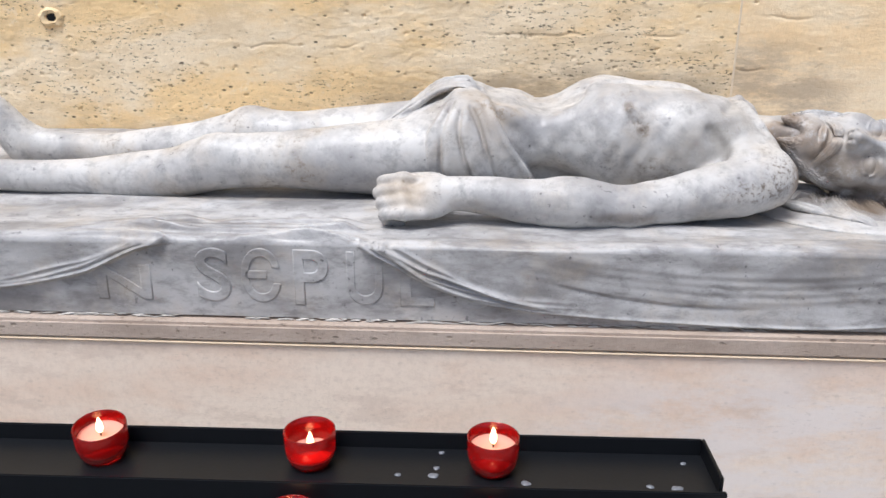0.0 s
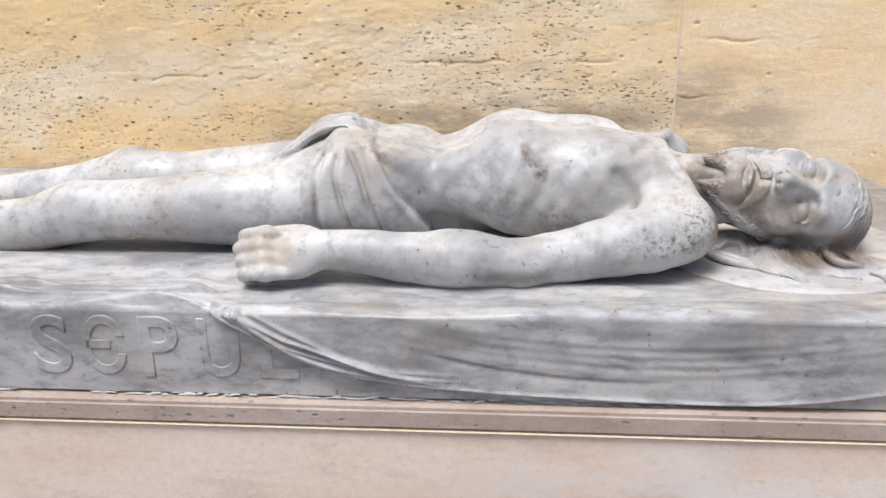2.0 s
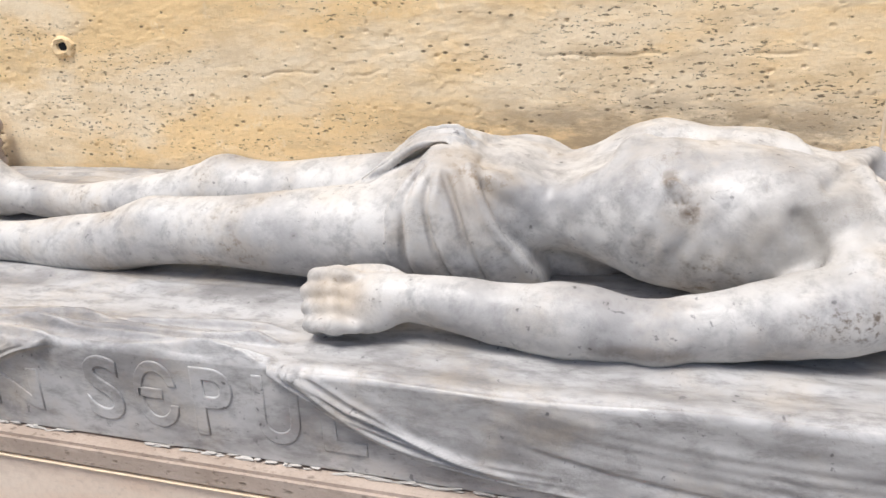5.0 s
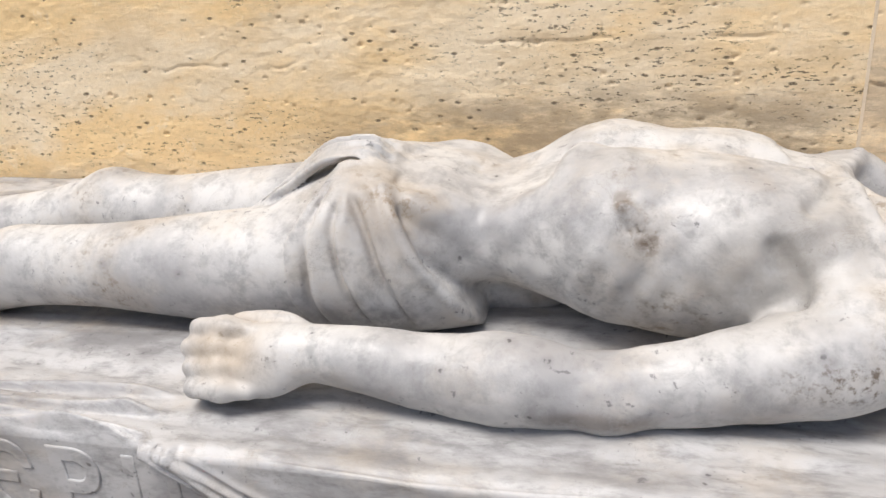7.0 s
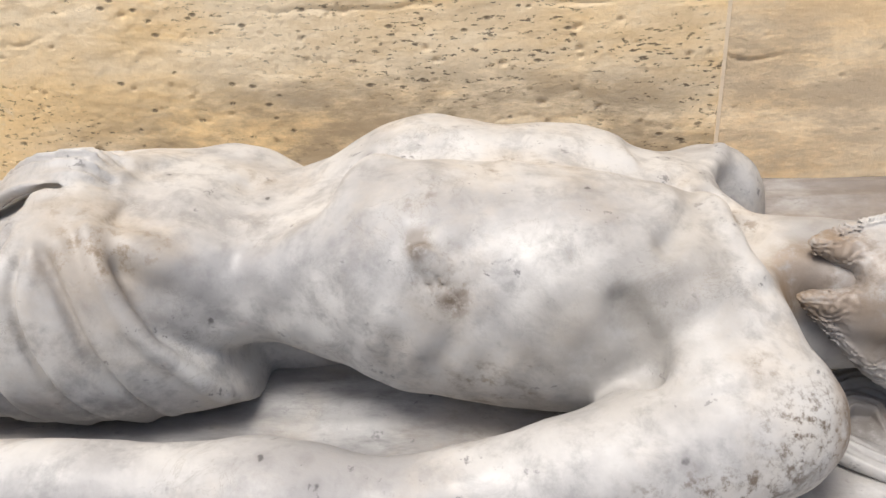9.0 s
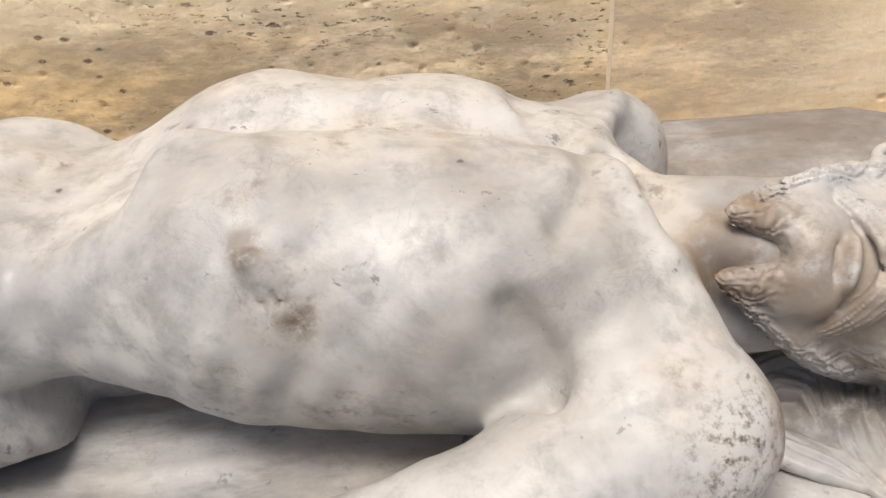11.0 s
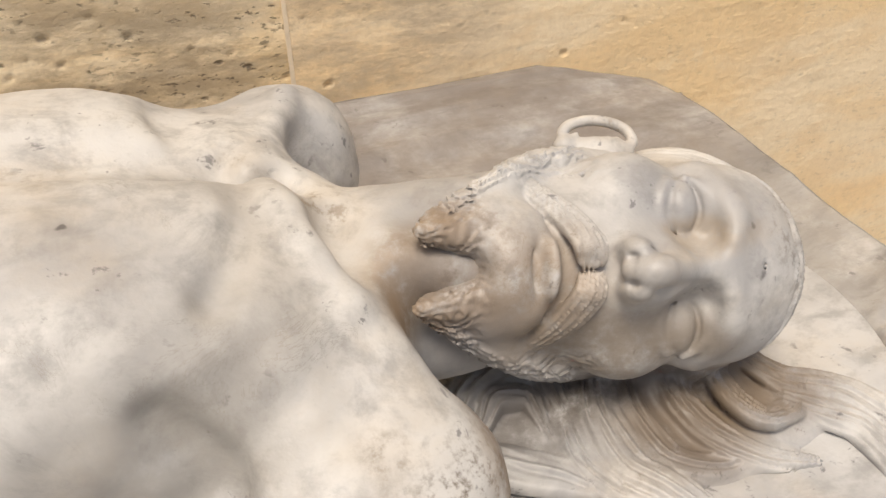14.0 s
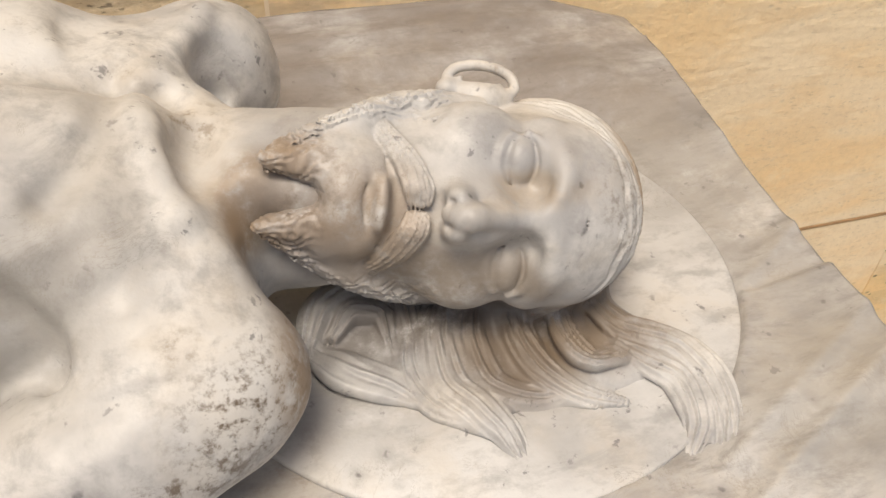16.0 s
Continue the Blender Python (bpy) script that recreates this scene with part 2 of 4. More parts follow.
PAVING = stone_material("floor_stone", (0.27, 0.25, 0.225), (0.33, 0.30, 0.27), (0.19, 0.175, 0.16), 0.4)


def plain_material(name, color, rough, metallic=0.0, specular=0.5, bumpy=0.1):
    m, n, l, b = material(name, rough, metallic, specular)
    v = coords(n, l)
    col = mix(n, l, ramp(n, l, noise_tex(n, l, v, 60.0, 5), 0.35, 0.7, 0.0, 0.35), color, tuple(c * 0.7 for c in color))
    l.new(col, b.inputs["Base Color"])
    bump(n, l, b, noise_tex(n, l, v, 300.0, 3), bumpy, 0.001)
    return m


BLACK_METAL = plain_material("black_painted_metal", (0.006, 0.007, 0.009), 0.42, 0.0, 0.3)
WAX = plain_material("candle_wax", (0.70, 0.34, 0.26), 0.45)
SPILT_WAX = plain_material("spilt_wax", (0.16, 0.17, 0.19), 0.4)
WICK = plain_material("wick", (0.02, 0.015, 0.012), 0.9)
MORTAR = plain_material("white_mortar", (0.52, 0.49, 0.45), 0.8, bumpy=0.5)
BED = plain_material("brown_bed_mortar", (0.42, 0.26, 0.13), 0.9, bumpy=0.6)
JOINT = plain_material("pale_joint_mortar", (0.80, 0.66, 0.48), 0.9, bumpy=0.6)
FLAME, fn, fl, fb = material("flame", 0.5)
fb.inputs["Emission Color"].default_value = (1.0, 0.62, 0.25, 1)
fb.inputs["Emission Strength"].default_value = 7.0
RED_GLASS, gn, gl, gb = material("red_glass", 0.08)
gb.inputs["Base Color"].default_value = (0.98, 0.016, 0.012, 1)
gb.inputs["Transmission Weight"].default_value = 0.85
gb.inputs["IOR"].default_value = 1.45


# ---- helpers for meshes ----
def mesh_object(name, verts, faces, mat, parent=None, smooth=True):
    me = bpy.data.meshes.new(name)
    me.from_pydata([tuple(v) for v in verts], [], [tuple(f) for f in faces])
    me.update()
    if smooth:
        me.polygons.foreach_set("use_smooth", [True] * len(me.polygons))
    me.materials.append(mat)
    ob = new(name, me)
    ob.parent = parent
    return ob


def part(name, bm, mat, parent, label="", smooth=False):
    me = bpy.data.meshes.new(name)
    bm.normal_update()
    bm.to_mesh(me)
    bm.free()
    if smooth:
        me.polygons.foreach_set("use_smooth", [True] * len(me.polygons))
    me.materials.append(mat)
    ob = new(name, me)
    ob.parent = parent
    return tagged(ob, label)


def box_bm(x0, x1, y0, y1, z0, z1, bevel=0.0, seg=2):
    bm = bmesh.new()
    bmesh.ops.create_cube(bm, size=1.0)
    for v in bm.verts:
        v.co = Vector((x0 + (v.co.x + 0.5) * (x1 - x0), y0 + (v.co.y + 0.5) * (y1 - y0), z0 + (v.co.z + 0.5) * (z1 - z0)))
    if bevel:
        bmesh.ops.bevel(bm, geom=bm.edges[:], offset=bevel, segments=seg, affect="EDGES")
    return bm


def lathe_bm(profile, segments=40, wobble=0.0):
    """A turned shape round z from (radius, height) pairs."""
    bm = bmesh.new()
    rings = []
    for r, z in profile:
        rings.append([bm.verts.new((r * math.cos(a), r * math.sin(a), z)) if r > 1e-6 else None for a in [2 * math.pi * i / segments for i in range(segments)]])
        if r <= 1e-6:
            c = bm.verts.new((0, 0, z))
            rings[-1] = [c] * segments
    for p, q in zip(rings, rings[1:]):
        for i in range(segments):
            j = (i + 1) % segments
            face = []
            for v in (p[i], p[j], q[j], q[i]):
                if v not in face:
                    face.append(v)
            if len(face) > 2:
                bm.faces.new(face)
    return bm


class Field:
    """A sculptor's block: forms are added to it and carved from it, and skin() gives its surface."""

    def __init__(self, lo, hi, h):
        self.lo, self.h = np.array(lo, float), h
        self.n = [int(math.ceil((b - a) / h)) + 1 for a, b in zip(lo, hi)]
        self.d = np.full(self.n, 0.05, np.float32)
        self.ax = [(self.lo[i] + h * np.arange(self.n[i])).astype(np.float32) for i in range(3)]

    def region(self, lo, hi):
        s = []
        for i in range(3):
            a = max(0, int((lo[i] - self.lo[i]) / self.h))
            b = min(self.n[i], int((hi[i] - self.lo[i]) / self.h) + 2)
            if b <= a:
                return None, None
            s.append(slice(a, b))
        x, y, z = (self.ax[i][s[i]] for i in range(3))
        return tuple(s), (x[:, None, None], y[None, :, None], z[None, None, :])

    def blend(self, s, d, k, carve=False):
        a = self.d[s]
        if carve:
            a, d = -a, d
        h = np.maximum(k - np.abs(a - d), 0) / k
        r = np.minimum(a, d) - h * h * k * 0.25
        self.d[s] = -r if carve else r

    def ball(self, c, r, k=0.02, turn=None, carve=False):
        """An ellipsoid with radii r (along the columns of turn)."""
        r = np.array((r, r, r) if isinstance(r, (int, float)) else r, float)
        R = np.eye(3) if turn is None else np.array(turn, float)
        m = r.max() + max(k, 0.012) + 2 * self.h
        s, p = self.region([v - m for v in c], [v + m for v in c])
        if s is None:
            return
        q = [p[i] - np.float32(c[i]) for i in range(3)]
        loc = [(q[0] * R[0, i] + q[1] * R[1, i] + q[2] * R[2, i]) for i in range(3)]
        k0 = np.sqrt(sum((loc[i] / r[i]) ** 2 for i in range(3)))
        k1 = np.sqrt(sum((loc[i] / r[i] ** 2) ** 2 for i in range(3))) + 1e-6
        self.blend(s, (k0 * (k0 - 1) / k1).astype(np.float32), k, carve)

    def rope(self, nodes, k=0.015, carve=False, steps=4):
        """A limb or strand through nodes (x, y, z, radius)."""
        q = np.array(nodes, float)
        if len(q) > 2:
            u = np.arange(len(q), dtype=float)
            w = np.linspace(0, len(q) - 1, steps * (len(q) - 1) + 1)
            q = np.stack([smooth_curve(u, q[:, i], w) for i in range(4)], 1)
        m = q[:, 3].max() + max(k, 0.008) + 2 * self.h
        s, p = self.region(q[:, :3].min(0) - m, q[:, :3].max(0) + m)
        if s is None:
            return
        best = None
        for a, b in zip(q, q[1:]):
            ab = b[:3] - a[:3]
            t = np.clip(sum((p[i] - np.float32(a[i])) * np.float32(ab[i]) for i in range(3)) / np.float32(ab @ ab + 1e-12), 0, 1)
            d = np.sqrt(sum((p[i] - np.float32(a[i]) - t * np.float32(ab[i])) ** 2 for i in range(3))) - (np.float32(a[3]) + t * np.float32(b[3] - a[3]))
            best = d if best is None else np.minimum(best, d)
        self.blend(s, best.astype(np.float32), k, carve)

    def tress(self, nodes, up, grooves, depth, k=0.005):
        """A flat lock of hair through nodes (x, y, z, half width, half thickness), its back turned up, with grooves along it."""
        q = np.array(nodes, float)
        u = np.arange(len(q), dtype=float)
        w = np.linspace(0, len(q) - 1, 5 * (len(q) - 1) + 1)
        q = np.stack([smooth_curve(u, q[:, i], w) for i in range(5)], 1)
        m = q[:, 3].max() + 0.010
        s, p = self.region(q[:, :3].min(0) - m, q[:, :3].max(0) + m)
        if s is None:
            return
        shape = [i.stop - i.start for i in s]
        best, value = np.full(shape, 1e9, np.float32), np.full(shape, 1.0, np.float32)
        up = np.array(up, float) / np.linalg.norm(up)
        for i, (a, b) in enumerate(zip(q, q[1:])):
            ab = b[:3] - a[:3]
            n = up - ab * (up @ ab) / (ab @ ab)
            n /= np.linalg.norm(n)
            e = np.cross(ab / np.linalg.norm(ab), n)
            raw = sum((p[j] - np.float32(a[j])) * np.float32(ab[j]) for j in range(3)) / np.float32(ab @ ab)
            t = np.clip(raw, 0, 1)
            rel = [p[j] - np.float32(a[j]) - t * np.float32(ab[j]) for j in range(3)]
            near = sum(r * r for r in rel)
            lat = sum(rel[j] * np.float32(e[j]) for j in range(3))
            out = sum(rel[j] * np.float32(n[j]) for j in range(3))
            hw, ht = np.float32(a[3]) + t * np.float32(b[3] - a[3]), np.float32(a[4]) + t * np.float32(b[4] - a[4])
            along = near - lat * lat - out * out
            r = np.sqrt((lat / hw) ** 2 + (out / ht) ** 2 + np.clip(along, 0, None) / ht ** 2)
            c = lat / hw
            flow = (i + t) * np.float32(0.16)
            cutting = np.cos(np.pi * grooves * (c + 0.10 * np.sin(flow * 2.1 + grooves))) * 0.6 + 0.4 * np.cos(np.pi * grooves * 1.7 * (c + 0.08 * np.sin(flow * 3.7)))
            d = (r - 1) * ht * 0.8 + np.float32(depth) * (0.5 - 0.5 * cutting) * np.clip(1.2 - np.abs(c), 0, 1) * np.clip(ht / 0.003, 0, 1)
            closer = near < best
            best, value = np.where(closer, near, best), np.where(closer, d, value)
        self.blend(s, value.astype(np.float32), k)

    def loft(self, stations, k=0.02, power=2.0, sides=None):
        """A form along x through stations (x, y, z, half width, half height)."""
        st = np.array(stations, float)
        m = 0.03
        s, p = self.region([st[0, 0] - 0.001, (st[:, 1] - st[:, 3]).min() - m, (st[:, 2] - st[:, 4]).min() - m],
                           [st[-1, 0] + 0.001, (st[:, 1] + st[:, 3]).max() + m, (st[:, 2] + st[:, 4]).max() + m])
        if s is None:
            return
        x = np.clip(p[0].ravel(), st[0, 0], st[-1, 0])
        f = [smooth_curve(st[:, 0], st[:, i], x)[:, None, None].astype(np.float32) for i in range(1, 5)]
        u, v = np.abs(p[1] - f[0]) / f[2], np.abs(p[2] - f[1]) / f[3]
        d = ((u ** power + v ** power) ** (1.0 / power) - 1) * np.minimum(f[2], f[3])
        if sides:
            left, right = (np.interp(p[2].ravel(), *zip(*q))[None, None, :].astype(np.float32) for q in sides)
            d = np.maximum(d, np.maximum(left - p[0], p[0] - right) * 0.8)
        self.blend(s, np.broadcast_to(d, [q.stop - q.start for q in s]).astype(np.float32), k)

    def front(self, x, z, least=0.0):
        """The y at which the surface is met from the front at x, z."""
        i, k = (int(round((v - self.lo[j]) / self.h)) for v, j in ((x, 0), (z, 2)))
        col = self.d[i, :, k]
        hit = np.argmax((col < 0) & (self.ax[1] >= least))
        return float(self.ax[1][hit]) if col[hit] < 0 else 1.45

    def top(self, x, y):
        """The height of the surface from above at x, y."""
        i, j = (int(round((v - self.lo[q]) / self.h)) for v, q in ((x, 0), (y, 1)))
        col = self.d[i, j, ::-1]
        hit = np.argmax(col < 0)
        return float(self.ax[2][::-1][hit])

    def skin(self):
        """Vertices and quads of the surface."""
        d, n = self.d, self.n
        ins = d < 0
        corner = [(i, j, k) for i in (0, 1) for j in (0, 1) for k in (0, 1)]
        cut = lambda a, o: a[o[0]:n[0] - 1 + o[0], o[1]:n[1] - 1 + o[1], o[2]:n[2] - 1 + o[2]]
        count = sum(cut(ins, o).astype(np.int8) for o in corner)
        cells = np.argwhere((count > 0) & (count < 8))
        number = np.full([q - 1 for q in n], -1, np.int64)
        number[tuple(cells.T)] = np.arange(len(cells))
        val = {o: d[tuple((cells + o).T)] for o in corner}
        total, hits = np.zeros((len(cells), 3)), np.zeros(len(cells))
        for a in corner:
            for i in range(3):
                if a[i]:
                    continue
                b = tuple(1 if q == i else a[q] for q in range(3))
                va, vb = val[a], val[b]
                on = (va < 0) != (vb < 0)
                t = np.where(on, va / np.where(on, va - vb, 1), 0)
                pt = np.array(a, float)[None] + 0
                pt = np.repeat(pt, len(cells), 0)
                pt[:, i] += t
                total += pt * on[:, None]
                hits += on
        verts = self.lo + self.h * (cells + total / hits[:, None])
        quads = []
        for i in range(3):
            j, k = (i + 1) % 3, (i + 2) % 3
            lo_s, hi_s = [slice(None)] * 3, [slice(None)] * 3
            lo_s[i], hi_s[i] = slice(0, -1), slice(1, None)
            for first in (True, False):
                e = np.argwhere((ins[tuple(lo_s)] if first else ~ins[tuple(lo_s)]) & (~ins[tuple(hi_s)] if first else ins[tuple(hi_s)]))
                e = e[(e[:, j] > 0) & (e[:, k] > 0) & (e[:, j] < n[j] - 1) & (e[:, k] < n[k] - 1)]
                ring = []
                for dj, dk in ((-1, -1), (0, -1), (0, 0), (-1, 0)):
                    q = e.copy()
                    q[:, j] += dj
                    q[:, k] += dk
                    ring.append(number[tuple(q.T)])
                q = np.stack(ring, 1)
                quads.append(q if first else q[:, ::-1])
        return verts, np.concatenate(quads)


def smooth_curve(xs, ys, x):
    """Cubic through points, with slopes that do not overshoot."""
    h = np.diff(xs)
    s = np.diff(ys) / h
    m = np.concatenate([[s[0]], np.where(s[:-1] * s[1:] > 0, 2 * s[:-1] * s[1:] / (s[:-1] + s[1:] + 1e-12), 0), [s[-1]]])
    i = np.clip(np.searchsorted(xs, x) - 1, 0, len(h) - 1)
    t = (x - xs[i]) / h[i]
    return ((1 + 2 * t) * (1 - t) ** 2 * ys[i] + t * (1 - t) ** 2 * h[i] * m[i] + t * t * (3 - 2 * t) * ys[i + 1] + t * t * (t - 1) * h[i] * m[i + 1])


def wave(x, y, scale, seed=0.0, octaves=3):
    """Soft noise for folds, over arrays x and y."""
    out = np.zeros(np.shape(x))
    flat, fx, fy = out.ravel(), np.ravel(x), np.ravel(y)
    for i in range(len(flat)):
        flat[i] = noise.fractal(Vector((fx[i] * scale[0], fy[i] * scale[1], seed)), 1.0, 2.0, octaves)
    return flat.reshape(np.shape(x))


# ---- setting ----
WALL_Y = 1.877
ground = tagged(part("ground", box_bm(-40, 40, -60, 20, -0.3, 0.0), PAVING, None), "grey stone paved floor before the monument", "floor", kind="structure")
wall_back = tagged(part("wall_back", box_bm(-4, 4.5, WALL_Y + 0.03, WALL_Y + 0.5, 0.0, 4.2), MORTAR, None), "back wall of large yellow limestone blocks", "wall", kind="structure")


def stone_block(x0, x1, z0, z1, mat):
    g = 0.0008
    return part("stone_block", box_bm(x0 + g, x1 - g, WALL_Y, WALL_Y + 0.2, z0 + g, z1 - g, 0.001), mat, wall_back)


def crack(x, z, x0, x1, level, drift, seed, depth):
    """A thin broken crack that wanders along x."""
    line = level + drift * (x - x0) + wave(x[:, :1], x[:, :1] * 0, (9, 1), seed, 4) * 0.010
    gap = np.clip(wave(x[:, :1], x[:, :1] * 0, (6, 1), seed + 7.7, 2) * 3 + 0.45, 0, 1)
    on = gap * np.clip((x[:, :1] - x0) / 0.03, 0, 1) * np.clip((x1 - x[:, :1]) / 0.03, 0, 1)
    return on * depth * (np.exp(-((z - line) / 0.0017) ** 2) + 0.35 * (z < line) * np.exp(-(line - z) / 0.012))


def relief_block(x0, x1, z0, z1, mat, rough, cracks, pits):
    """A wall block whose face is worn, pitted, flaked and cracked."""
    nx, nz = int((x1 - x0) / 0.0029), int((z1 - z0) / 0.0029)
    x, z = np.meshgrid(np.linspace(x0 + 0.0006, x1 - 0.0006, nx), np.linspace(z0 + 0.0006, z1 - 0.0006, nz), indexing="ij")
    y = WALL_Y + wave(x, z, (2, 4), 11.0, 3) * 0.003 * rough
    worn = np.clip(wave(x, z, (2.2, 5.0), 21.0, 3) * 2.5 + 0.2, 0, 1)
    y = y + worn * wave(x, z, (38, 70), 31.0, 3) * 0.0010 * rough
    flake = wave(x, z, (6, 13), 41.0, 5)
    y = y + np.clip(flake * 25, 0, 1) * 0.0007 * rough
    for c in cracks:
        y = y + crack(x, z, *c)
    rng = random.Random(5)
    xs, zs = x[:, 0], z[0]
    for i in range(pits):
        cx, cz, r = rng.uniform(x0, x1), rng.uniform(z0, z1), 0.0018 + 0.0019 * rng.random() ** 3
        if noise.noise(Vector((cx * 2.6, cz * 6.0, 3.3))) < -0.05:
            continue
        i0, i1 = np.searchsorted(xs, (cx - 3 * r, cx + 3 * r))
        j0, j1 = np.searchsorted(zs, (cz - 2 * r, cz + 2 * r))
        px, pz = x[i0:i1, j0:j1], z[i0:i1, j0:j1]
        y[i0:i1, j0:j1] += 1.3 * r * np.exp(-(((px - cx) / (r * 1.35)) ** 2 + ((pz - cz) / (r * 0.8)) ** 2) ** 2)
    verts = np.stack([x, y, z], -1).reshape(-1, 3).tolist()
    idx = np.arange(nx * nz).reshape(nx, nz)
    faces = np.stack([idx[:-1, :-1], idx[1:, :-1], idx[1:, 1:], idx[:-1, 1:]], -1).reshape(-1, 4).tolist()
    ring = [*idx[:, 0], *idx[-1, 1:], *idx[-2::-1, -1], *idx[0, -2:0:-1]]
    n = len(verts)
    for q in ring:
        v = verts[q]
        verts.append([v[0], WALL_Y + 0.2, v[2]])
    for i in range(len(ring)):
        j = (i + 1) % len(ring)
        faces.append([int(ring[j]), int(ring[i]), n + i, n + j])
    return mesh_object("stone_block", verts, faces, mat, wall_back)


relief_block(-1.6, 0.565, 0.95, 1.62, STONE, 1.0, [(-0.62, -0.30, 1.209, 0.0, 2.0, 0.0022), (-0.28, 0.0, 1.216, 0.04, 4.0, 0.0018), (-0.03, 0.45, 1.235, 0.0, 5.0, 0.0022), (0.44, 0.60, 1.162, 0.05, 9.0, 0.0018)], 700)
relief_block(0.565, 1.9, 0.50, 1.62, STONE_SMOOTH, 0.45, [(0.55, 0.70, 1.164, 0.0, 6.0, 0.003), (0.58, 0.85, 1.275, 0.0, 3.0, 0.003)], 120)
stone_block(-1.6, 0.565, 0.5, 0.95, STONE)
stone_block(1.9, 4.5, 0.5, 1.62, STONE)
stone_block(-4.0, -1.6, 0.5, 1.62, STONE)
stone_block(-4.0, -0.3, 1.62, 2.7, STONE)
stone_block(-0.3, 4.5, 1.62, 2.7, STONE)
stone_block(-4.0, 1.72, 0.0, 0.5, STONE_SMOOTH)
stone_block(1.72, 4.5, 0.0, 0.5, STONE)
stone_block(-4.0, 1.0, 2.7, 4.2, STONE)
stone_block(1.0, 4.5, 2.7, 4.2, STONE)
# pale mortar in the upright joint, and the brown shadow gap of the bed joint at the head end
part("joint", box_bm(0.5625, 0.5675, WALL_Y - 0.0006, WALL_Y + 0.02, 0.955, 1.62, 0.0004), JOINT, wall_back, "pale mortar joint")
part("joint", box_bm(1.20, 1.719, WALL_Y - 0.0008, WALL_Y + 0.02, 0.494, 0.5005, 0.0004), BED, wall_back, "brown bed joint")
# the chipped socket of an old fixing
chip = lathe_bm([(0.012, 0.0), (0.0135, 0.004), (0.019, 0.0055), (0.025, 0.0035), (0.031, -0.002)], 26)
for v in chip.verts:
    w = 1 + 0.35 * noise.noise(v.co * 70)
    v.co = Vector((-1.058 + v.co.x * w * 1.1, WALL_Y - v.co.z * (0.7 + 0.8 * w), 1.272 + v.co.y * w * 0.8))
part("chip", chip, STONE, wall_back, "chipped rim of an old socket")
part("socket", box_bm(-1.074, -1.046, WALL_Y - 0.0012, WALL_Y + 0.01, 1.264, 1.282, 0.0008), BLACK_METAL, wall_back, "dark hole of the socket")

# masonry base under the slab
plinth = tagged(new("plinth"), "beige plastered masonry base under the marble slab", "plinth", kind="structure")
part("body", box_bm(-1.45, 0.93, 1.150, 1.86, 0.0, 0.780, 0.004), PLASTER, plinth)
part("ledge", box_bm(-1.46, 0.94, 1.147, 1.86, 0.7805, 0.8145, 0.005), LEDGE, plinth, "brown stone ledge strip")

part("edge", box_bm(-1.461, 0.941, 1.1455, 1.16, 0.7788, 0.7804, 0.0004), JOINT, plinth, "pale worn edge under the ledge")

# ---- marble slab with its carved cloth ----
X0, X1, Y0, Y1, Z0 = -1.42, 0.945, 1.172, 1.858, 0.8185


def hem(x):
    """Height of the carved cloth's lower edge on the front."""
    return smooth_curve(np.array([-1.5, -1.0, -0.83, -0.68, -0.56, -0.47, -0.40, -0.24, -0.17, -0.10, 0.0, 0.12, 0.30, 0.50, 0.62, 0.80, 1.0]),
                        np.array([0.83, 0.850, 0.861, 0.890, 0.940, 0.957, 0.960, 0.958, 0.926, 0.885, 0.853, 0.836, 0.826, 0.820, 0.826, 0.85, 0.86]), x)


